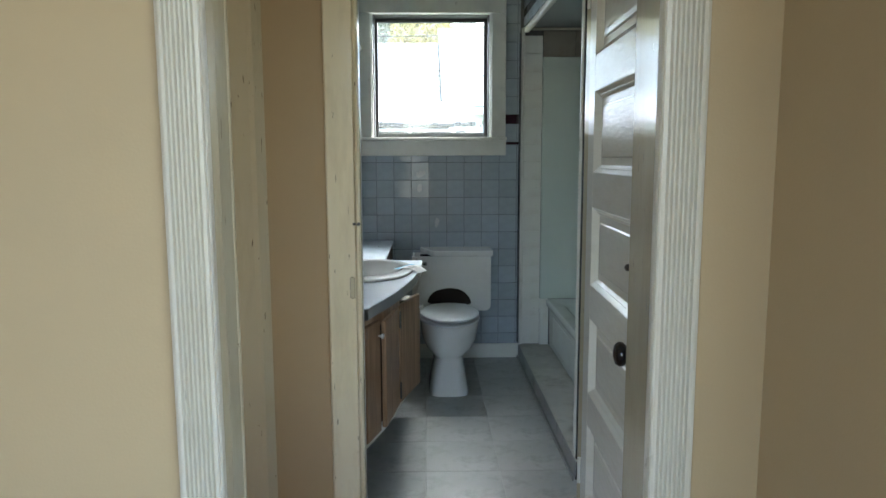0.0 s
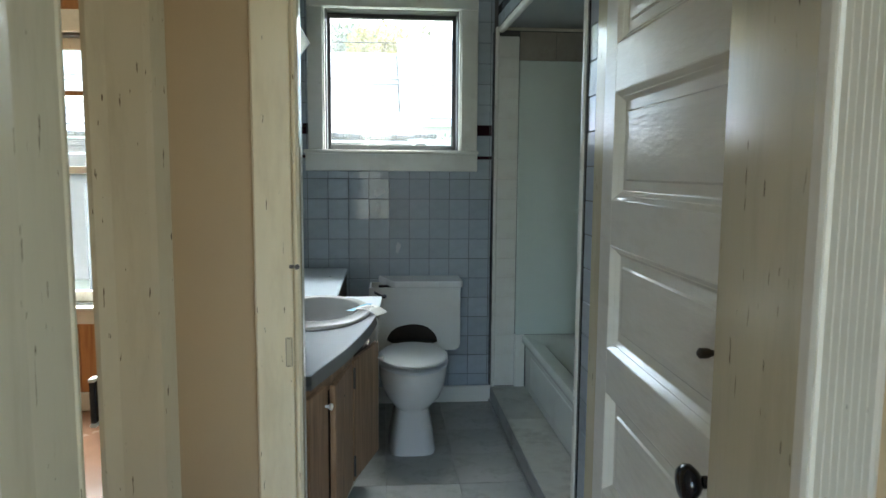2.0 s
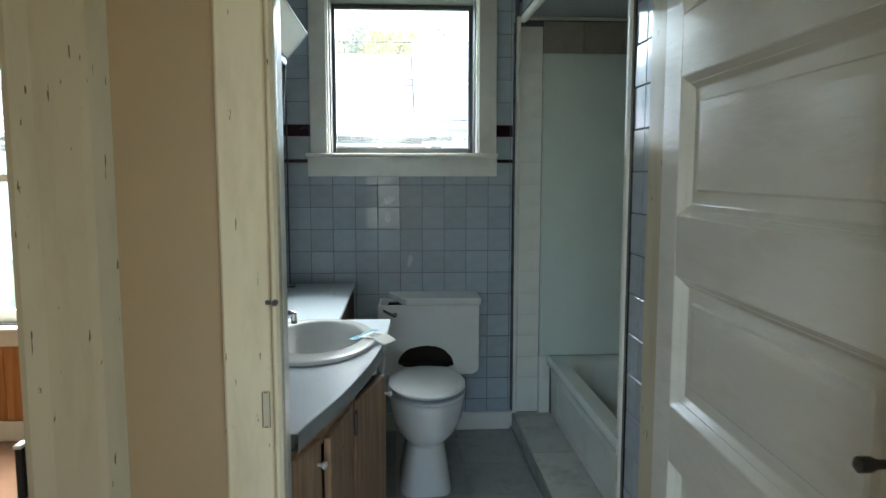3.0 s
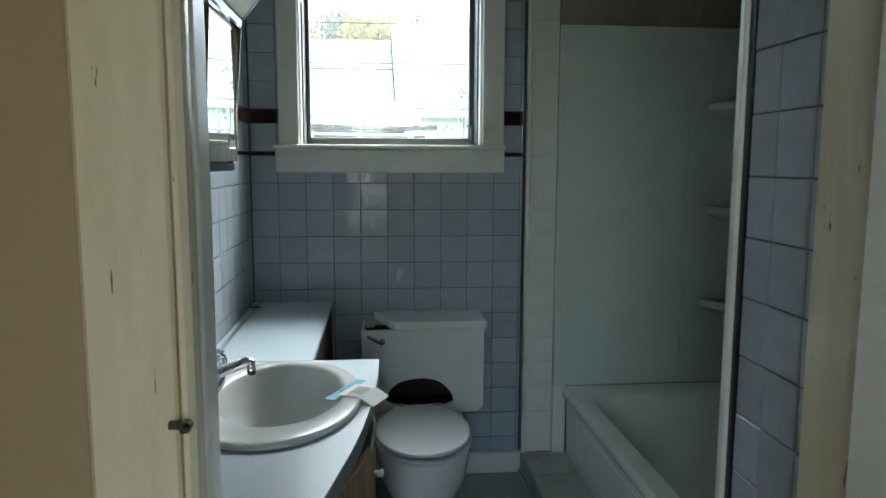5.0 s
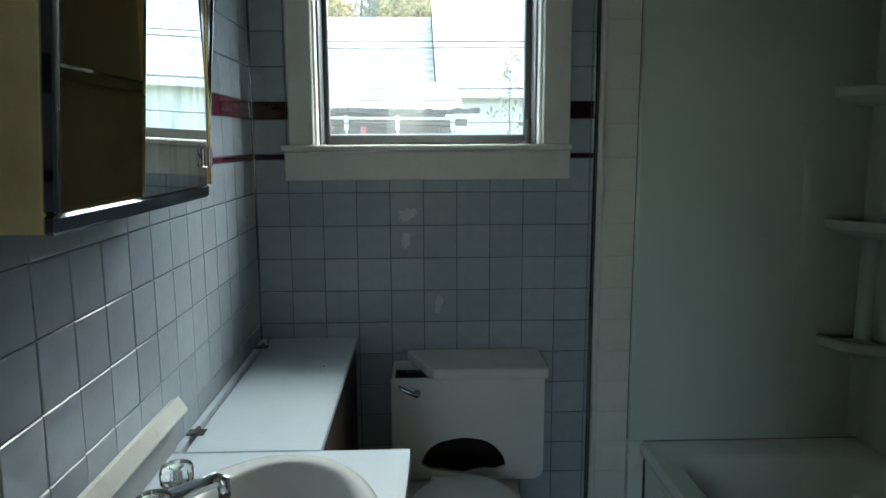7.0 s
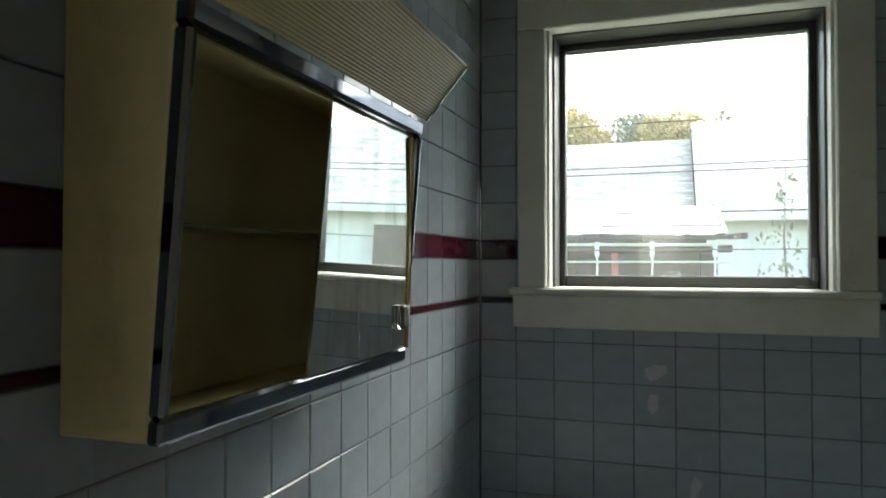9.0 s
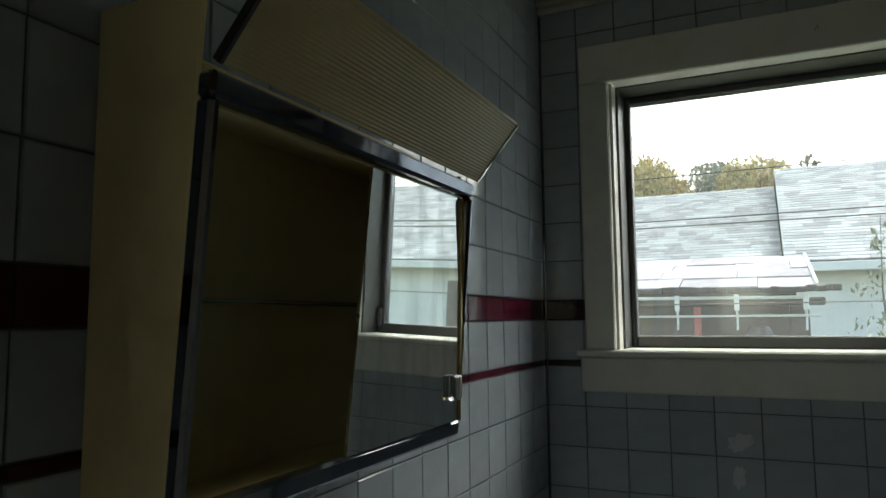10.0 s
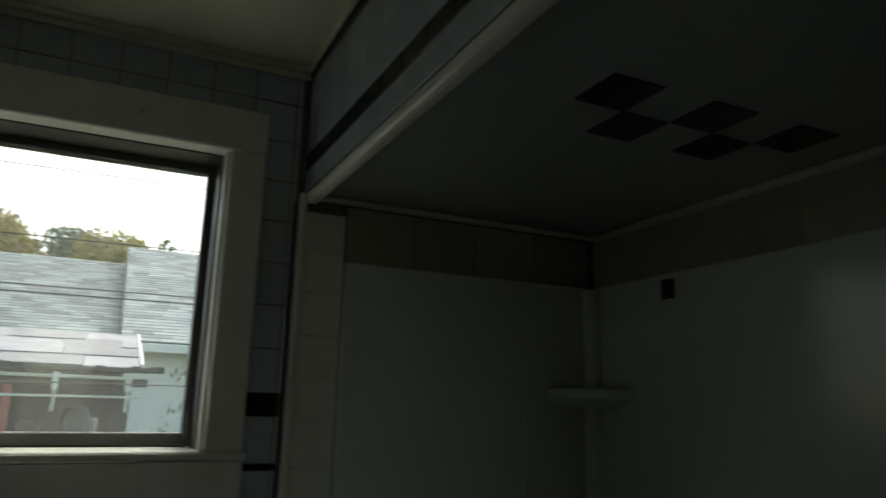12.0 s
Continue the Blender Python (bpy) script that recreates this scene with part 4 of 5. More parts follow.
part("toe_kick", prism([(x - 0.24 if x > XL + 0.01 else x, y - 2.8) for x, y in body], 0.0, 0.225), M_CAB_SHADE, vanity)


def bowed(y0, y1, z0, z1, off, thick, n=6):
    bm = bmesh.new()
    pts = [(smooth_edge(y0 + (y1 - y0) * k / n) - off, y0 + (y1 - y0) * k / n - 2.8) for k in range(n + 1)]
    out = pts + [(x - thick, y) for x, y in pts[::-1]]
    loft(bm, [[(x, y, z0) for x, y in out], [(x, y, z1) for x, y in out]])
    return bm


part("top_rail", bowed(2.236, 2.72, 0.655, 0.713, 0.034, 0.017, 16), M_CAB_WOOD, vanity)
part("bottom_rail", bowed(2.236, 3.36, 0.225, 0.255, 0.040, 0.011, 16), M_WHITE_PAINT, vanity, "pale bottom rail")
DOOR_Z0, DOOR_Z1 = 0.257, 0.672


def china_knob(x, y, z, turn):
    part("knob", lathe([(0.004, 0), (0.005, 0.010), (0.010, 0.015), (0.010, 0.020), (0.004, 0.023)], (x, y - 2.8, z), 16, pose(0, 0, 0, 0, 90, turn)), M_PORCELAIN, vanity, "white china knob", True)


bevelled(part("door", bowed(2.275, 2.405, DOOR_Z0, DOOR_Z1 + 0.012, 0.020, 0.018), M_CAB_WOOD, vanity), 0.003)
china_knob(smooth_edge(2.385) - 0.020, 2.385, 0.628, -20)
ajar = part("door", box((-0.018, -0.257, DOOR_Z0), (0.0, -0.003, DOOR_Z1), 0.003), M_CAB_WOOD, vanity, "cabinet door standing ajar")
ajar.matrix_local = pose(0.058, 2.687 - 2.8, 0, 0, 0, -8.6)
part("screw_hole", lathe([(0.004, 0.0), (0.003, 0.001)], (0.0, -0.13, 0.60), 8, pose(0, 0, 0, 0, 90, 0)), M_STEEL_DARK, ajar)
end_door = part("door", box((-0.018, 0.003, DOOR_Z0), (0.0, 0.282, DOOR_Z1), 0.003), M_CAB_WOOD, vanity)
end_door.matrix_local = pose(0.060, 2.695 - 2.8, 0, 0, 0, -16.5)
china_knob(0.137, 2.955, 0.612, -16)
for z in (0.315, 0.615):
    part("hinge", boxes(((-0.001, -0.014, z - 0.030), (0.002, 0.014, z + 0.030)), ((0.0, -0.004, z - 0.036), (0.007, 0.004, z + 0.036)), bevel=0.001), M_STEEL_DARK, vanity, "tarnished hinge").location = (0.0605, 2.691 - 2.8, 0)

# sink and faucet
sink = thing("sink", (SX, SY, CZ), "oval grey-white drop-in sink", "sink")


def oval(rx, ry, z, dx=0.0, dy=0.0):
    return [(dx + rx * math.cos(2 * math.pi * k / 48), dy + ry * math.sin(2 * math.pi * k / 48), z) for k in range(48)]


bm = bmesh.new()
loft(bm, [oval(0.19, 0.272, 0.0005), oval(0.203, 0.298, 0.0005), oval(0.207, 0.303, 0.004), oval(0.207, 0.303, 0.009), oval(0.203, 0.299, 0.0135), oval(0.195, 0.290, 0.0155), oval(0.175, 0.262, 0.0150, 0.004, 0.018), oval(0.160, 0.238, 0.0140, 0.007, 0.032),
          oval(0.153, 0.231, 0.0115, 0.008, 0.034), oval(0.149, 0.227, 0.004, 0.008, 0.034), oval(0.143, 0.219, -0.02, 0.008, 0.033), oval(0.130, 0.200, -0.07, 0.010, 0.028), oval(0.108, 0.168, -0.115, 0.012, 0.022), oval(0.075, 0.115, -0.142, 0.016, 0.012), oval(0.03, 0.04, -0.151, 0.020, 0.004), oval(0.008, 0.008, -0.153, 0.022)], cap=False)
part("bowl", bm, mat("grey_white_china", (0.60, 0.605, 0.60), 0.24, vary=0.04, scale=5, stain=(0.42, 0.41, 0.39), stain_amount=0.25, stain_scale=4), sink, "", True)
part("drain", lathe([(0.022, 0.0), (0.022, 0.003), (0.006, 0.004), (0.006, 0.016), (0.002, 0.017)], (0.022, 0.0, -0.1525), 20), M_CHROME, sink, "chrome drain plug", True)

faucet = thing("faucet", (-0.262, 3.095, CZ + 0.0145), "chrome faucet with two clear acrylic knobs", "faucet")
faucet.scale = (1.0, 1.0, 1.0)
bm = bmesh.new()
loft(bm, [ring(0, 0, 0.0, 0.026, 0.085, 32, 4), ring(0, 0, 0.012, 0.025, 0.083, 32, 4), ring(0, 0, 0.018, 0.018, 0.072, 32, 4)])
part("base", bm, M_BRIGHT_CHROME, faucet, "", True)
bm = tube([(0.0, 0, 0.012), (0.004, 0, 0.035), (0.022, 0, 0.042), (0.055, 0, 0.055), (0.088, 0, 0.067), (0.097, 0, 0.066), (0.099, 0, 0.045)], 0.012, 8, [0.018, 0.017, 0.016, 0.0145, 0.0135, 0.013, 0.011])
part("spout", bm, M_BRIGHT_CHROME, faucet, "", True)
part("aerator", lathe([(0.0085, 0.0), (0.0105, 0.002), (0.0105, 0.014)], (0.099, 0, 0.034), 16), M_STEEL_DARK, faucet)
for y in (-0.055, 0.055):
    kn = part("handle", lathe([(0.012, 0.018), (0.012, 0.026), (0.021, 0.030), (0.029, 0.036), (0.030, 0.058), (0.027, 0.067), (0.016, 0.070), (0.014, 0.065)], (0, y, 0), 12), M_ACRYLIC, faucet, "clear faceted acrylic knob")
    part("stem", lathe([(0.010, 0.016), (0.010, 0.030), (0.006, 0.032), (0.006, 0.058), (0.012, 0.0595), (0.012, 0.0605)], (0, y, 0), 14), M_BRIGHT_CHROME, kn, "chrome stem and cap", True)

splash = thing("backsplash", (XL, 2.85, CZ), "grey backsplash strip with peeling white trim", "backsplash")
part("panel", box((0.001, -0.57, 0.001), (0.010, 0.545, 0.078), 0.002), M_COUNTER_EDGE, splash)
bm = bmesh.new()
n = 20
rows = []
for k in range(n + 1):
    y = -0.575 + 1.130 * k / n
    lift = 0.010 * max(0, (k - 14) / 6) ** 2
    rows.append([(0.0012, y, 0.108), (0.008 + lift, y, 0.106 + lift), (0.026 + lift, y, 0.078 + lift), (0.024 + lift, y, 0.072 + lift), (0.0012, y, 0.0785)])
loft(bm, rows)
part("trim", bm, M_WHITE_PAINT, splash, "white trim strip coming loose")

bottle = thing("bottle", (-0.237, 2.757, CZ), "black and red plastic bottle standing on the counter", "bottle")
part("body", lathe([(0.026, 0.0), (0.030, 0.004), (0.031, 0.10), (0.028, 0.125), (0.020, 0.14), (0.017, 0.148)], (0, 0, 0), 28), M_BLACK_PLASTIC, bottle, "", True)
part("label", lathe([(0.0315, 0.03), (0.0317, 0.031), (0.0317, 0.088), (0.0315, 0.09)], (0, 0, 0), 28), M_RED_LABEL, bottle, "red label with a line of pale print", True)
part("cap", lathe([(0.019, 0.146), (0.021, 0.15), (0.020, 0.168), (0.015, 0.178), (0.006, 0.181), (0.004, 0.176)], (0, 0, 0), 24), M_BLACK_PLASTIC, bottle, "black cap", True)
for k in range(5):
    a = radians(-150 + k * 13)
    part("print", box((-0.0006, -0.0022, -0.006), (0.0006, 0.0022, 0.006)), M_PAPER, bottle).matrix_local = Matrix.Translation((0.0322 * math.cos(a), 0.0322 * math.sin(a), 0.052)) @ Matrix.Rotation(a, 4, "Z")

tag = thing("paper_tag", (0.072, 3.056, CZ + 0.0145), "white paper slip taped to the sink rim with blue tape", "paper")


def sheet(u0, u1, w0, w1, curve, m, thick=0.0006, n=10):
    bm = bmesh.new()
    rows = []
    for k in range(n + 1):
        s = k / n
        u = u0 + (u1 - u0) * s
        w = w0 + (w1 - w0) * s
        z = curve(s)
        rows.append([m @ Vector(p) for p in ((u, -w / 2, z), (u, w / 2, z), (u, w / 2, z + thick), (u, -w / 2, z + thick))])
    loft(bm, rows)
    return bm


TM = pose(0, 0, 0, 0, 0, -27)


def slip(s):
    """The slip lies on the rim and droops past the counter's edge."""
    return 0.0032 + 0.001 * math.sin(5 * s) - 0.050 * max(0, s - 0.55) ** 1.3


part("paper", sheet(0.0, 0.092, 0.090, 0.084, slip, TM), M_PAPER, tag)
part("tape", sheet(-0.017, 0.010, 0.160, 0.158, lambda s: 0.0018 + 0.0010 * s, TM), M_BLUE_TAPE, tag, "pale blue masking tape")
for k in range(6):
    part("print_line", sheet(0.020 + k * 0.006, 0.0222 + k * 0.006, 0.058 - 0.007 * (k % 3), 0.058 - 0.007 * (k % 3), lambda s, k=k: 0.0009 + slip((0.021 + k * 0.006) / 0.09), TM, 0.0003, 1), M_INK, tag)
part("ink_mark", box((-0.010, -0.022, 0.0028), (-0.004, -0.008, 0.0034), 0.0002, TM), M_INK, tag)
scrap = thing("paper_scrap", (0.133, 2.935, CZ - 0.10), "torn white paper hanging off the counter edge", "paper")
part("paper", sheet(0.0, 0.09, 0.035, 0.022, lambda s: 0.004 * math.sin(5 * s), pose(0, 0, 0.1, 0, 88, 10)), M_PAPER, scrap)

# ---- medicine cabinet with its light ----
CX0, CX1, CY0, CY1, CZ0, CZ1 = XL, -0.238, 2.777, 3.359, 1.311, 1.706
medicine = thing("medicine_cabinet", (CX0, 3.066, 1.311), "cream enamel medicine cabinet with chrome frame and sliding mirror", "medicine cabinet")
mo = Vector((CX0, 3.066, 1.311))


def mpart(name, a, b, material, bevel=0.002, label=""):
    return part(name, box(Vector(a) - mo, Vector(b) - mo, bevel), material, medicine, label)


mpart("side", (CX0 + 0.0005, CY0, CZ0 - 0.003), (CX1 - 0.014, CY0 + 0.006, 1.792), M_CAB_CREAM, 0.002, "tall cream enamel side")
mpart("side", (CX0 + 0.0005, CY1 - 0.006, CZ0), (CX1 - 0.014, CY1, 1.722), M_CAB_CREAM)
mpart("back", (CX0 + 0.0005, CY0 + 0.0062, CZ0 + 0.006), (CX0 + 0.006, CY1 - 0.0062, 1.713), M_CAB_INSIDE)
mpart("floor", (CX0 + 0.0005, CY0 + 0.0062, CZ0), (CX1 - 0.0145, CY1 - 0.0062, CZ0 + 0.0058), M_CAB_INSIDE)
mpart("top", (CX0 + 0.0005, CY0 + 0.0062, 1.713), (CX1 - 0.0145, CY1 - 0.0062, 1.719), M_CAB_INSIDE)
mpart("frame_bottom", (CX1 - 0.014, CY0 - 0.003, CZ0 - 0.004), (CX1 + 0.004, CY1 + 0.003, CZ0 + 0.020), M_CHROME, 0.004, "chrome frame")
mpart("frame_top", (CX1 - 0.014, CY0 - 0.003, 1.685), (CX1 + 0.004, CY1 + 0.003, 1.709), M_CHROME, 0.004)
mpart("frame_side", (CX1 - 0.014, CY0 - 0.003, CZ0 + 0.0202), (CX1 + 0.004, CY0 + 0.010, 1.6848), M_CHROME, 0.004)
mpart("frame_side", (CX1 - 0.014, CY1 - 0.008, CZ0 + 0.0202), (CX1 + 0.004, CY1 + 0.003, 1.6848), M_CHROME, 0.004)
mpart("track", (CX1 - 0.030, CY0 + 0.0064, CZ0 + 0.006), (CX1 - 0.0142, CY1 - 0.0064, CZ0 + 0.018), M_CAB_INSIDE, 0.001)
mpart("track", (CX1 - 0.030, CY0 + 0.0064, 1.683), (CX1 - 0.0142, CY1 - 0.0064, 1.7125), M_CAB_INSIDE, 0.001)
ml, mh = CZ0 + 0.0205, 1.6842
lean = [(3.032, ml), (CY1 - 0.013, ml + 0.002), (CY1 - 0.013, mh), (3.074, mh - 0.002)]
part("sliding_mirror", prism([(y - mo.y, z - mo.z) for y, z in lean], CX1 - 0.022 - mo.x, CX1 - 0.0175 - mo.x, "x"), M_MIRROR, medicine, "dusty sliding mirror door leaning off its track")
mpart("mirror_pull", (CX1 - 0.0174, CY1 - 0.052, 1.366), (CX1 - 0.006, CY1 - 0.022, 1.404), M_ACRYLIC, 0.003, "clear acrylic finger pull")
mpart("mirror_channel", (CX1 - 0.0172, CY1 - 0.0150, CZ0 + 0.0206), (CX1 - 0.0142, CY1 - 0.0084, 1.6842), mat("brass_channel", (0.45, 0.33, 0.14), 0.2, metal=1.0), 0.001, "brass-toned edge channel")
mpart("shelf", (CX0 + 0.008, CY0 + 0.007, 1.507), (CX1 - 0.040, CY1 - 0.007, 1.512), M_SHELF_GLASS, 0.0005, "green-edged glass shelf")

# the loose cabinet leans out from the wall towards its top; its mirror stands steeper, a little askew in the track
for ob in medicine.children:
    for v in ob.data.vertices:
        if ob.name.split("_")[0] in ("sliding", "mirror"):
            v.co.x += 0.024 + 0.028 * (v.co.z - 0.19) + 0.009 * (v.co.y - 0.14)
        else:
            v.co.x += v.co.x / 0.122 * (-0.006 + 0.031 * v.co.z / 0.40)

visor = thing("vanity_light", (CX0, 3.066, 1.725), "yellowed ribbed vanity light visor above the cabinet", "light fixture")
vo = Vector((CX0, 3.066, 1.725))
A, B = Vector((CX1 + 0.030, 0, 1.714)), Vector((-0.139, 0, 1.797))
u = (B - A).normalized()
nv = Vector((-u.z, 0, u.x))
bm = bmesh.new()
nr = 44
prof = []
for k in range(nr + 1):
    prof.append(A + (B - A) * (k / nr) - nv * (0.0007 if k % 2 else 0.0))
prof += [B + nv * 0.004, A + nv * 0.004]
loft(bm, [[(p.x - vo.x, y - vo.y, p.z - vo.z) for p in prof] for y in (CY0 + 0.004, CY1 + 0.010)])
part("diffuser", bm, M_DIFFUSER, visor, "yellowed ribbed plastic diffuser with a scorch mark")
for y in (CY0 - 0.001, CY1 + 0.0102):
    bm = bmesh.new()
    quad = [A + nv * -0.003, B - nv * 0.003 + u * 0.004, B + nv * 0.007 + u * 0.004, A + nv * 0.007]
    loft(bm, [[(p.x - vo.x, yy - vo.y, p.z - vo.z) for p in quad] for yy in (y, y + 0.0045)])
    part("end_strip", bm, M_STEEL_DARK if y < 3 else M_CHROME, visor)
part("housing", box((0.001, CY0 + 0.0065 - 3.066, -0.0035), (0.05, CY1 - 3.066, 0.040), 0.004), M_CAB_CREAM, visor, "cream lamp housing")
part("lip", box(Vector((B.x - 0.002, CY0 + 0.004, B.z + 0.0008)) - vo, Vector((B.x + 0.004, CY1 + 0.010, B.z + 0.007)) - vo, 0.002), M_DIFFUSER, visor)

# A broken tile hole, built as a raised stub with a dark pit.
tile_hole = thing("towel_hook", (XL, 2.90, 0.845), "broken hole in a wall tile, built as a chipped stub", "bracket")
part("stub", box((0.0, -0.010, -0.012), (0.008, 0.010, 0.012), 0.003), M_PORCELAIN, tile_hole)
part("hole", box((0.008, -0.004, -0.008), (0.0095, 0.005, 0.003), 0.0005), M_STEEL_DARK, tile_hole)

# ---- side room seen through the doorway ----
win2 = thing("window_2", (-1.44, YB, 0.58), "white double-hung window in a knotty pine wall", "window", kind="structure")
w0 = Vector((-1.44, YB, 0.58))


def w2(name, a, b, bevel=0.003, material=None):
    return part(name, box(Vector(a) - w0, Vector(b) - w0, bevel), material or M_WHITE_PAINT, win2)


w2("casing", (-1.90, YB - 0.04, 0.57), (-1.81, YB - 0.019, 1.98))
w2("casing", (-1.07, YB - 0.04, 0.57), (-0.98, YB - 0.019, 1.98))
w2("head_casing", (-1.90, YB - 0.042, 1.98), (-0.98, YB - 0.019, 2.09))
w2("stool", (-1.92, YB - 0.07, 0.548), (-0.96, YB + 0.004, 0.57), 0.005)
w2("apron", (-1.90, YB - 0.04, 0.475), (-0.98, YB - 0.019, 0.5478))
w2("lower_sash", (-1.82, YB + 0.04, 0.58), (-1.06, YB + 0.075, 0.64))
w2("meeting_rail", (-1.82, YB + 0.04, 1.265), (-1.06, YB + 0.11, 1.305))
w2("upper_sash", (-1.82, YB + 0.08, 1.91), (-1.06, YB + 0.115, 1.97))
for x in (-1.82, -1.105):
    w2("sash_stile", (x, YB + 0.04, 0.6402), (x + 0.045, YB + 0.11, 1.2648))
    w2("sash_stile", (x, YB + 0.075, 1.3052), (x + 0.045, YB + 0.11, 1.9098))
for z0, z1 in ((0.6404, 1.2646), (1.3054, 1.9096)):
    p = w2("pane", (-1.7748, YB + 0.085, z0), (-1.1052, YB + 0.089, z1), 0, M_PANE)
    p.visible_shadow = False
piece("baseboard_side_room", box((-3.3, YB - 0.036, 0), (-0.47, YB - 0.019, 0.10), 0.004), M_WHITE_PAINT, "white baseboard below knotty pine boards", "baseboard")
shelf = thing("wall_shelf", (-1.40, YB - 0.16, 1.66), "small brown wooden shelf across the window", "shelf")
part("board", box((-0.09, -0.02, -0.012), (0.4, 0.09, 0.012), 0.002), M_PINE, shelf)
part("bracket", box((0.22, -0.01, -0.09), (0.24, 0.12, -0.012), 0.002), M_PINE, shelf)

# ---- outdoors ----
ground = piece("ground", box((-300, YB + 0.22, -0.62), (300, 400, -0.5)), M_GRASS, "rough grass yard", "ground")


def islands(material, amount):
    n, l = material.node_tree.nodes, material.node_tree.links
    b = n["Principled BSDF"]
    src = b.inputs["Base Color"].links[0].from_socket
    geo = n.new("ShaderNodeNewGeometry")
    rr = n.new("ShaderNodeMapRange")
    rr.inputs["To Min"].default_value, rr.inputs["To Max"].default_value = 1 - amount, 1 + amount
    l.new(geo.outputs["Random Per Island"], rr.inputs["Value"])
    hs = n.new("ShaderNodeHueSaturation")
    l.new(rr.outputs["Result"], hs.inputs["Value"])
    l.new(src, hs.inputs["Color"])
    l.new(hs.outputs["Color"], b.inputs["Base Color"])


islands(M_SHINGLE, 0.34)
islands(M_TIN, 0.22)
islands(M_LEAF_GREEN, 0.35)
islands(M_LEAF_GOLD, 0.35)


def many_boxes(list_of):
    """One mesh of many slabs: each (corner, edge u, edge v, edge w)."""
    verts, faces = [], []
    for c, a, b, d in list_of:
        k = len(verts)
        verts += [c, c + a, c + a + b, c + b, c + d, c + a + d, c + a + b + d, c + b + d]
        faces += [(k, k + 1, k + 2, k + 3), (k + 4, k + 7, k + 6, k + 5), (k, k + 4, k + 5, k + 1), (k + 1, k + 5, k + 6, k + 2), (k + 2, k + 6, k + 7, k + 3), (k + 3, k + 7, k + 4, k)]
    return verts, faces


def raw(name, verts, faces, material, parent, label="", kind=""):
    me = bpy.data.meshes.new(name)
    me.from_pydata([tuple(v) for v in verts], [], faces)
    me.materials.append(material)
    ob = new(name, me)
    ob.parent = parent
    if label:
        ob["label"] = label
    if kind:
        ob["kind"] = kind
    return ob


def shingle_roof(parent, x0, x1, ye, ze, yr, zr, seed):
    """A roof slope of separate shingle courses, from the eave up to the ridge; places relative to the parent."""
    r = random.Random(seed)
    run, rise = yr - ye, zr - ze
    length = math.hypot(run, rise)
    up = Vector((0, run / length, rise / length))
    nrm = Vector((0, -rise / length, run / length))
    out = []
    courses = int(length / 0.145)
    for k in range(courses + 1):
        x = x0 - r.uniform(0, 0.3)
        while x < x1:
            w = r.uniform(0.24, 0.36)
            a, b = max(x, x0), min(x + w - 0.008, x1)
            if b > a:
                base = Vector((a, ye, ze)) + up * (k * 0.145) + nrm * 0.012
                out.append((base, Vector((b - a, 0, 0)), up * 0.19 - nrm * 0.010, nrm * 0.016))
            x += w
    v, f = many_boxes(out)
    raw("shingles", v, f, M_SHINGLE, parent, "grey weathered asphalt shingles", "stuff")
    bm = prism([(ye - 0.02, ze - 0.04), (yr, zr - 0.02), (yr + run, ze - 0.02), (yr + run, ze - 0.10), (yr, zr - 0.12), (ye - 0.02, ze - 0.12)], x0, x1, "x")
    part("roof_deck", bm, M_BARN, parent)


house = thing("neighbour_house", (0.5, 15.3, -0.5), "white clapboard house with grey shingle roofs", "house")


def clapboards(parent, x0, x1, y, z0, z1):
    pts = [(y + 0.12, z0)]
    z = z0
    while z < z1 - 0.01:
        pts += [(y - 0.022, z), (y, min(z + 0.125, z1))]
        z += 0.125
    pts.append((y + 0.12, z1))
    return part("wall", prism(pts, x0, x1, "x"), M_CLAP, parent, "white clapboard siding")


clapboards(house, 0.05, 16.0, 0.0, 0.0, 2.76)
clapboards(house, -9.0, 0.03, 0.6, 0.0, 2.7)
shingle_roof(house, 0.0, 16.5, -0.45, 2.86, 4.4, 5.27, 1)
shingle_roof(house, -9.5, -0.01, 0.15, 2.75, 4.6, 4.90, 2)
part("fascia", box((-0.02, -0.50, 2.70), (16.5, -0.44, 2.845), 0.01), M_CLAP, house, "white fascia board")
part("fascia", box((-9.5, 0.08, 2.56), (-0.03, 0.14, 2.72), 0.01), M_CLAP, house, "white fascia board")
for x in (4.2, 8.6):
    wn2 = part("window", box((x, -0.05, 1.35), (x + 0.9, 0.02, 2.55), 0.01), M_CLAP, house)
    part("pane", box((x + 0.08, -0.056, 1.43), (x + 0.82, -0.0505, 2.47)), M_STEEL_DARK, wn2)

shed = thing("shed", (-1.2, 10.6, -0.57), "open weathered shed with a rusty tin roof", "shed")
rs = random.Random(7)
PITCH = Matrix.Translation((0, -0.35, 2.36)) @ Matrix.Rotation(radians(12.5), 4, "X")
for course in range(4):
    bm = bmesh.new()
    x = -4.25 + rs.uniform(-0.3, 0)
    while x < 1.80:
        w = rs.uniform(0.55, 0.95)
        x1 = min(x + w, 1.86)
        y0 = course * 0.52 - 0.03 + rs.uniform(-0.025, 0.025)
        z = 0.012 * (course % 2) + rs.uniform(0, 0.012)
        add_box(bm, (x, y0, z), (x1 - 0.006, course * 0.52 + 0.56, z + 0.016), 0.004, PITCH @ Matrix.Rotation(radians(rs.uniform(-0.7, 0.7)), 4, "Y"))
        x += w
    part("roof_course", bm, M_TIN, shed, "pale weathered roofing sheets")
part("verge_board", box((1.86, -0.05, -0.05), (1.89, 2.1, 0.05), 0.005, PITCH), M_CLAP, shed, "white verge board")
bm = bmesh.new()
x = -4.3
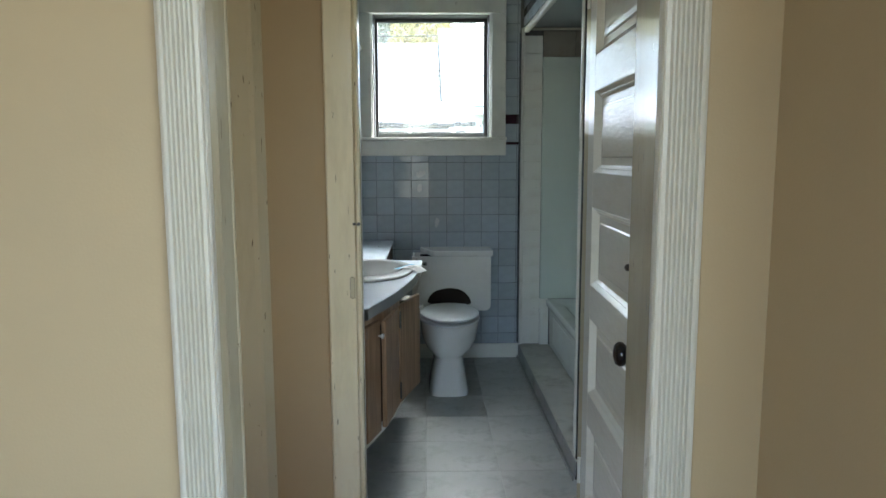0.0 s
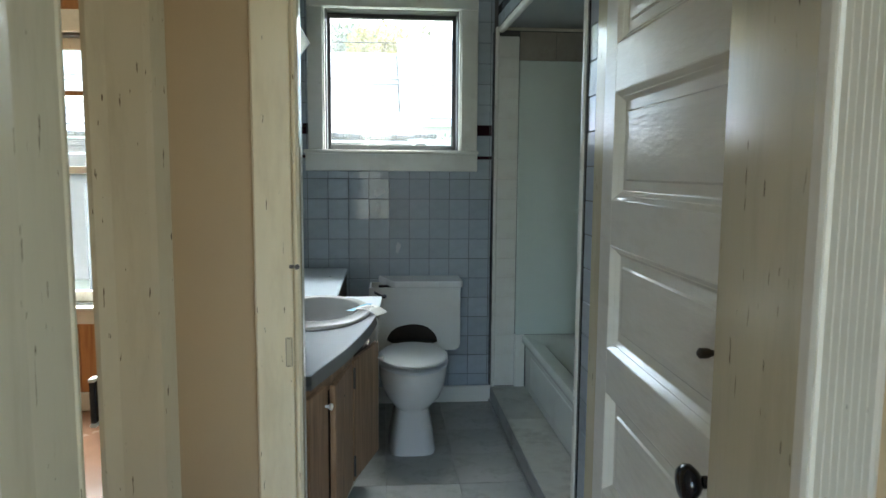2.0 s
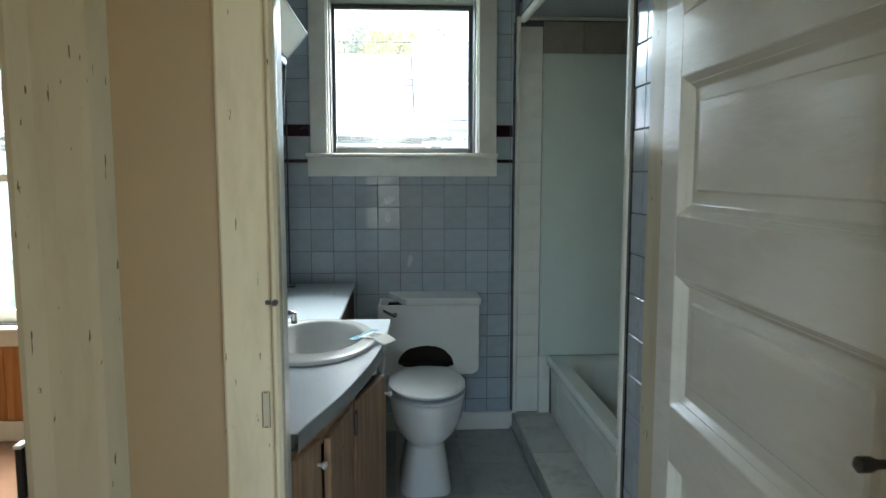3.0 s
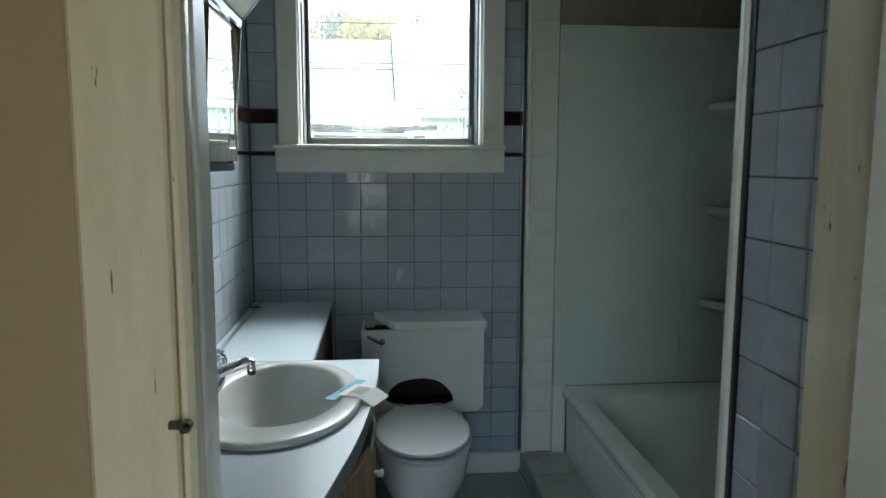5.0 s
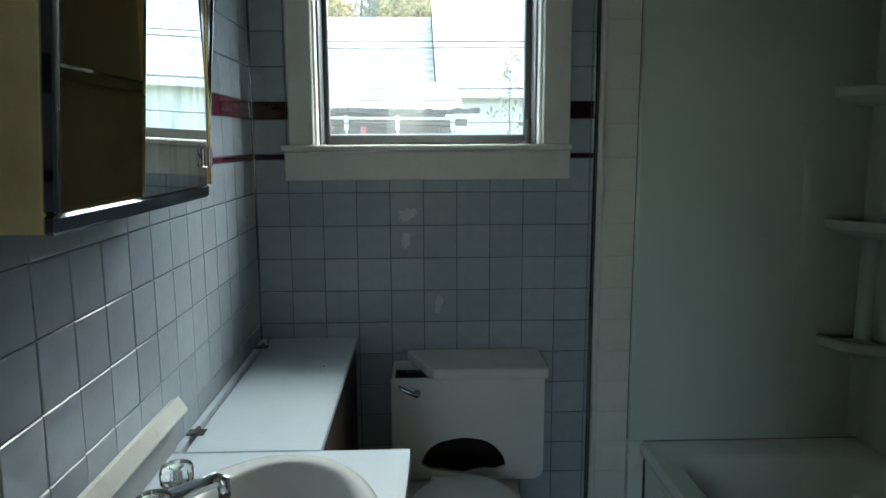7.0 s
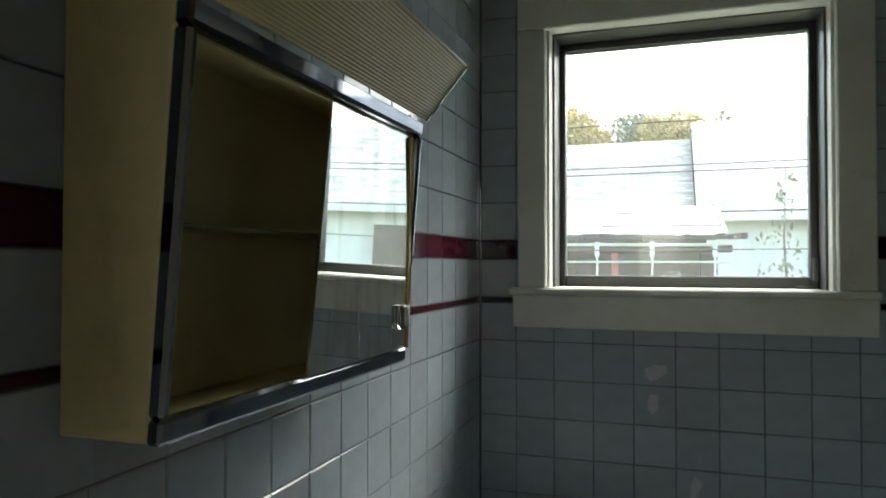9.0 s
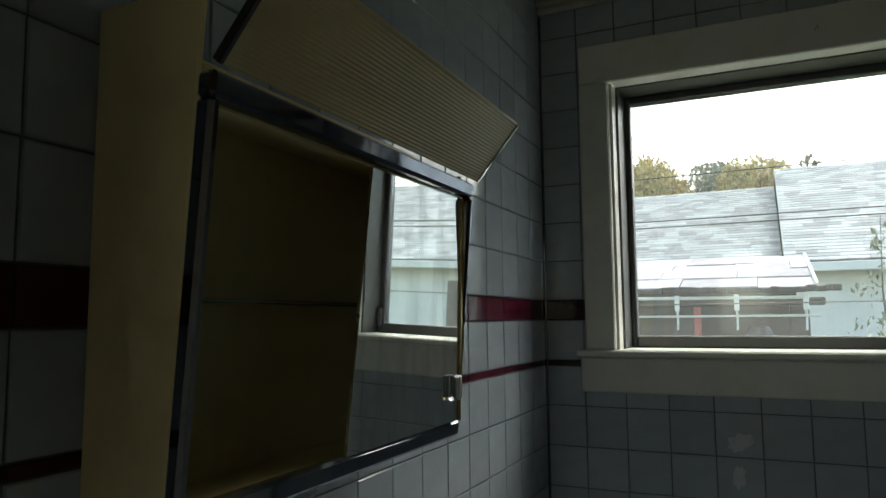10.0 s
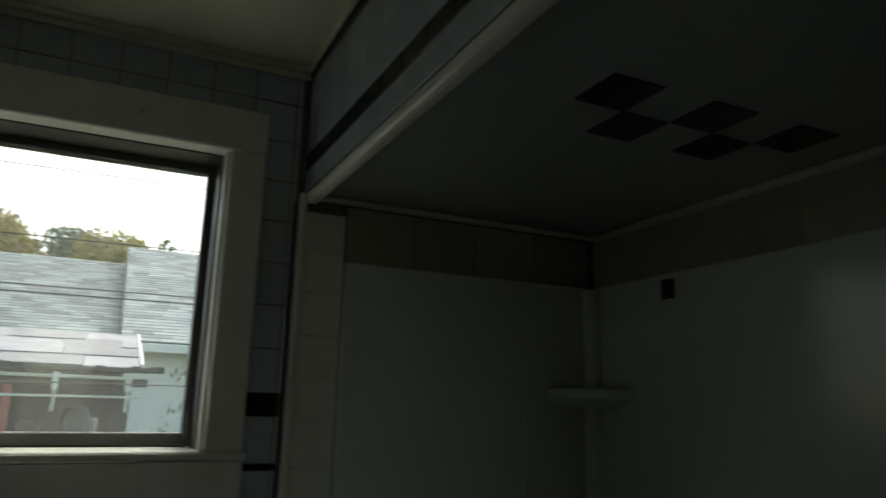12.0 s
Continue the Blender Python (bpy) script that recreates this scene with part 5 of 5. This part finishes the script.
while x < 2.02:
    w = rs.uniform(0.05, 0.17)
    d = rs.uniform(0.0, 0.035)
    add_box(bm, (x, -0.43 - rs.uniform(0, 0.05), 2.300 + d * 0.4), (x + w * 1.15, -0.30, 2.345 + d), 0.008, Matrix.Rotation(radians(rs.uniform(-1.0, 1.0)), 4, "X"))
    x += w
part("ragged_eave", bm, M_BARN, shed, "ragged dark eave edge")
part("gutter", tube([(-4.3, -0.40, 2.285), (-1.5, -0.40, 2.275), (0.4, -0.40, 2.262), (1.80, -0.40, 2.25)], 0.018, 8), M_CLAP, shed, "thin pale gutter under the eave")
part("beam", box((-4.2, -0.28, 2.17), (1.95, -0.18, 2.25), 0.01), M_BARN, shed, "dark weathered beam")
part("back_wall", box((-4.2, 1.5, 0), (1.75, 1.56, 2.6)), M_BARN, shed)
part("rail", box((-4.2, -0.27, 2.055), (1.9, -0.24, 2.08), 0.005), M_CLAP, shed, "pale horizontal rail")
for x in (-2.2, -0.8, 0.51, 1.10, 1.74):
    part("gutter_bracket", box((x, -0.44, 2.12), (x + 0.05, -0.40, 2.29), 0.006), M_CLAP, shed, "white gutter strap")
    part("drip_pipe", tube([(x + 0.025, -0.41, 2.12), (x + 0.027, -0.40, 2.02), (x + 0.022, -0.40, 1.92)], 0.012, 8), M_CLAP, shed)
for x, m_ in ((-2.6, M_CLAP), (0.68, M_RED_POST)):
    part("post", box((x, -0.26, 0), (x + 0.075, -0.19, 2.17), 0.008), m_, shed)
part("corner_post", box((1.62, -0.26, 0), (1.80, -0.15, 2.17), 0.01), M_BARN, shed, "grey corner boards")
for k in range(11):
    x = -3.0 + k * 0.42 + rs.uniform(-0.1, 0.1)
    h = rs.uniform(1.55, 1.98)
    part("stored_junk", box((x, 0.5, 0), (x + rs.uniform(0.12, 0.34), 0.8, h), 0.03, segments=2), (M_ALU, M_BARN, M_CURB, M_CLAP)[k % 4], shed, "stored odds and ends")
part("barrel", lathe([(0.14, 0), (0.16, 0.3), (0.165, 0.9), (0.15, 1.85), (0.10, 1.95), (0.01, 1.96)], (1.32, 0.35, 0), 18), mat("blue_black_plastic", (0.02, 0.03, 0.06), 0.4), shed, "dark blue drum", True)


def foliage(name, parent, lobes, count, size, material, seed):
    """A crown of many small leaf clumps scattered over lobes (centre, radii)."""
    r = random.Random(seed)
    verts, faces = [], []
    for _ in range(count):
        (cx, cy, cz), (rx, ry, rz) = r.choice(lobes)
        d = Vector((r.gauss(0, 1), r.gauss(0, 1), r.gauss(0, 1))).normalized() * (r.uniform(0.35, 1.0) ** 0.5)
        p = Vector((cx + d.x * rx, cy + d.y * ry, cz + d.z * rz))
        s = size * r.uniform(0.5, 1.3)
        q = Euler((r.uniform(0, 6.3), r.uniform(0, 6.3), r.uniform(0, 6.3))).to_matrix()
        k = len(verts)
        for vx, vy, vz in ((-s, 0, 0.1 * s), (0, -0.45 * s, 0), (s, 0, 0.15 * s), (0, 0.45 * s, -0.1 * s)):
            verts.append(p + q @ Vector((vx, vy, vz)))
        faces += [(k, k + 1, k + 2), (k, k + 2, k + 3)]
    return raw(name, verts, faces, material, parent)


def tree(x, y, h, spread, seed, material, label):
    r = random.Random(seed)
    t = thing("tree", (x, y, -0.5), label, "tree", "trees behind the house")
    part("trunk", tube([(0, 0, 0), (r.uniform(-0.2, 0.2), 0.1, h * 0.3), (r.uniform(-0.3, 0.3), 0, h * 0.6), (0.1, 0, h * 0.85)], 0.2, 8, [0.28, 0.2, 0.13, 0.04]), M_BARK, t)
    bm = bmesh.new()
    lobes = []
    for k in range(15):
        a = r.uniform(0, 6.28)
        z = h * r.uniform(0.55, 0.92)
        d = spread * r.uniform(0.15, 0.75) * (1.15 - z / h * 0.5)
        p = (d * math.cos(a), d * math.sin(a), z)
        lobes.append((p, (spread * r.uniform(0.25, 0.42), spread * r.uniform(0.25, 0.42), h * r.uniform(0.07, 0.13))))
        b2 = tube([(0, 0, z * 0.62), (p[0] * 0.5, p[1] * 0.5, z * 0.85), p], 0.05, 5, [0.09, 0.05, 0.02])
        me = bpy.data.meshes.new("limb")
        b2.to_mesh(me)
        b2.free()
        bm.from_mesh(me)
    part("limbs", bm, M_BARK, t)
    foliage("crown", t, lobes, int(4200 * min(1.0, (spread / 3.0) ** 2)), 0.20, material, seed)
    return t


DULL, GOLD = "dull green tree with gaps in its crown", "round golden autumn tree"
for tx, ty, th, tw, tseed, gold in ((-10.5, 46, 15.5, 4.6, 11, 0), (-8.0, 43, 12.6, 3.6, 12, 1), (-6.0, 45, 12.6, 3.4, 13, 1), (-4.6, 44, 11.9, 4.0, 14, 1), (-3.0, 47, 12.2, 4.0, 15, 0),
                                    (-1.5, 46, 11.6, 3.8, 16, 0), (-0.2, 44, 11.5, 3.0, 17, 1), (1.0, 45, 11.1, 2.6, 18, 1), (2.7, 46, 12.0, 1.6, 19, 0), (12.0, 50, 11.0, 4.5, 20, 0), (21.0, 52, 12.0, 5.0, 21, 1)):
    tree(tx, ty, th - 1.0, tw, tseed, M_LEAF_GOLD if gold else M_LEAF_GREEN, GOLD if gold else DULL)

sapling = thing("sapling", (1.12, 9.2, -0.5), "slender leafy weed growing in the yard", "plant")
part("stems", tube([(0, 0, 0), (0.03, 0, 1.2), (-0.02, 0, 2.2), (0.0, 0, 2.85)], 0.012, 6, [0.016, 0.012, 0.008, 0.003]), M_BARK, sapling)
foliage("leaves", sapling, [((0, 0, 2.6), (0.08, 0.08, 0.25)), ((-0.08, 0, 2.2), (0.22, 0.2, 0.16)), ((0.14, 0, 2.0), (0.25, 0.2, 0.13)), ((-0.1, 0, 1.8), (0.3, 0.2, 0.2))], 130, 0.038, M_LEAF_GREEN, 5)

for k, (y, za, zb) in enumerate(((12.0, 4.2, 4.45), (10.0, 2.98, 3.15), (9.0, 2.42, 2.5), (9.0, 2.36, 2.44), (9.4, 1.66, 1.72))):
    w = thing("power_line", (0, y, 0), "thin dark cable strung across the yard", "cable", "cables over the yard")
    part("cable", tube([(-14 + 4 * i, 0, za + (zb - za) * i / 7 - 0.08 * math.sin(math.pi * i / 7)) for i in range(8)], 0.006, 5), M_WIRE, w)

# ---- tiles and boards, piece by piece ----
CACHE = {}


def tile_mesh(w, h, d, material, key):
    k = (round(w, 4), round(h, 4), d, key)
    if k not in CACHE:
        bm = bmesh.new()
        e = min(0.0017, w * 0.2, h * 0.2)
        r0 = [(-w / 2, -h / 2, 0), (w / 2, -h / 2, 0), (w / 2, h / 2, 0), (-w / 2, h / 2, 0)]
        r1 = [(x, y, d - 0.0018) for x, y, z in r0]
        r2 = [(x - math.copysign(e, x), y - math.copysign(e, y), d) for x, y, z in r0]
        rows = loft(bm, [r0, r1, r2], cap=False)
        bm.faces.new(rows[-1])
        CACHE[k] = mesh_of("tile", bm, material)
    return CACHE[k]


def lay(parent, name, us, vs, base, u, v, nrm, material_of, hole=None, gap=0.0022, depth=0.0042, tilt=0.7, seed=0, part_if=None):
    """Tiles between the lines us and vs of a wall face; a hole (u0, u1, v0, v1) is left out."""
    r = random.Random(seed)
    u, v, nrm, base = Vector(u), Vector(v), Vector(nrm), Vector(base)
    rest = []
    for a, b in zip(us, us[1:]):
        for c, d in zip(vs, vs[1:]):
            a1, b1, c1, d1 = a, b, c, d
            if hole and a < hole[1] and b > hole[0] and c < hole[3] and d > hole[2]:
                options = [(a, min(b, hole[0]), c, d), (max(a, hole[1]), b, c, d), (a, b, c, min(d, hole[2])), (a, b, max(c, hole[3]), d)]
                a1, b1, c1, d1 = max(options, key=lambda o: max(0, o[1] - o[0]) * max(0, o[3] - o[2]))
            w, h = b1 - a1 - gap, d1 - c1 - gap
            if w < 0.006 or h < 0.006:
                continue
            material, key = material_of(c, d)
            mid = base + u * ((a1 + b1) / 2) + v * ((c1 + d1) / 2) - nrm * depth
            rot = Matrix((u, v, nrm)).transposed().to_4x4()
            m = Matrix.Translation(mid) @ rot @ pose(0, 0, 0, r.uniform(-tilt, tilt), r.uniform(-tilt, tilt), 0)
            if part_if and not part_if((a + b) / 2, (c + d) / 2):
                rest.append((m, w, h, material))
                continue
            ob = new(name, tile_mesh(w, h, depth, material, key))
            ob.parent = parent
            ob.matrix_world = m
    groups = {}
    for m, w, h, material in rest:
        groups.setdefault(material, []).append((m @ Vector((-w / 2, -h / 2, 0)), m.to_3x3() @ Vector((w, 0, 0)), m.to_3x3() @ Vector((0, h, 0)), m.to_3x3() @ Vector((0, 0, depth))))
    for material, lst in groups.items():
        vv, ff = many_boxes(lst)
        raw("tiles", vv, ff, material, parent, "", "stuff")


# Stripes of the back wall take the shaded copy of the maroon.
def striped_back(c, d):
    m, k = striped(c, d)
    return (M_SHADED_MAROON, "dark") if k == "maroon" else (m, k)


def striped(c, d):
    for s0, s1 in STRIPES:
        if abs(c - s0) < 0.002 and abs(d - s1) < 0.002:
            return M_MAROON, "maroon"
    return M_TILE, "grey"


us_back = [XL + TILE * 1.0045 * i for i in range(11)] + [XR - 0.012]
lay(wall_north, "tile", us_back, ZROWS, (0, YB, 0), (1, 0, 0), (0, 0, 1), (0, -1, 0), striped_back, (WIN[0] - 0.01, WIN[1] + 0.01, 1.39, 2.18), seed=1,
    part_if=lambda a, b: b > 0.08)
us_left = [YB - 0.016 - TILE * i for i in range(19)][::-1] + [YB]
us_left[0] = YF
lay(wall_west, "tile", us_left, ZROWS, (XL, 0, 0), (0, 1, 0), (0, 0, 1), (1, 0, 0), striped, seed=2, part_if=lambda a, b: b > 0.75)
lay(wall_east, "tile", [YF, 2.336, 2.430, 2.508], [0.0] + [0.091 + 0.1015 * k for k in range(23)] + [ZC - 0.014], (XR, 0, 0), (0, 1, 0), (0, 0, 1), (-1, 0, 0), lambda c, d: (M_TILE, "grey"), seed=3)
us_sof = [2.52] + [YB - TILE * i for i in range(16)][::-1]
lay(wall_soffit, "tile", us_sof, [2.062, 2.124, 2.171, 2.280, 2.389], (XR + 0.006 + YB * SKEW, 0, 0), (-SKEW, 1, 0), (0, 0, 1), (-1, -SKEW, 0),
    lambda c, d: (M_BLACK_TILE, "black") if abs(c - 2.124) < 0.002 else (M_TILE, "grey"), seed=4)
lay(wall_north, "white_tile", [0.778, 0.888], [0.088] + [0.27 + TILE * i for i in range(17)], (0, YB - 0.006, 0), (1, 0, 0), (0, 0, 1), (0, -1, 0), lambda c, d: (M_WHITE_PAINT, "white"), tilt=0.08, gap=0.0004, depth=0.0098, seed=5)
piece("trim_tub_filler", box((0.8895, YB - 0.026, 0.0868), (0.944, YB + 0.003, 0.384), 0.002), M_WHITE_PAINT, "white filler board beside the tub", "trim")
lay(wall_north, "border_tile", [0.892 + 0.2 * i for i in range(4)] + [1.69], [1.888, 2.042], (0, YB, 0), (1, 0, 0), (0, 0, 1), (0, -1, 0), lambda c, d: (M_STONE_TILE, "stone"), seed=6)
lay(wall_east, "border_tile", [2.5 + 0.2 * i for i in range(8)] + [YB - 0.006], [1.888, 2.042], (XA - 0.004, 0, 0), (0, 1, 0), (0, 0, 1), (-1, 0, 0), lambda c, d: (M_STONE_TILE, "stone"), seed=7)
xs_f = [XL] + [0.165 + 0.305 * k for k in range(-1, 2)] + [XR]
ys_f = [2.13, 2.295, 2.60, 2.905, 3.21, 3.515, 3.82, 4.125, YB]
lay(floor, "vinyl_tile", xs_f, ys_f, (0, 0, 0), (1, 0, 0), (0, 1, 0), (0, 0, 1), lambda c, d: (M_FLOOR, "floor"), gap=0.0006, depth=0.003, tilt=0.05, seed=8)
xs_p = [-3.28 + 0.140 * k for k in range(21)]
for a, b in zip(xs_p, xs_p[1:]):
    spans = [(0.10, 2.44)]
    if b > PWIN[0] - 0.03 and a < PWIN[1] + 0.03:
        spans = [(0.10, 0.55), (2.0, 2.44)]
    for c, d in spans:
        k = ("pine", round(d - c, 3))
        if k not in CACHE:
            CACHE[k] = mesh_of("pine_board", prism([(-0.0695, 0.018), (-0.0695, 0.004), (-0.065, 0.0), (0.065, 0.0), (0.0695, 0.004), (0.0695, 0.018)], 0, d - c), M_PINE)
        ob = new("pine_board", CACHE[k])
        ob.parent = wall_north
        ob.location = ((a + b) / 2, YB - 0.0165, c)
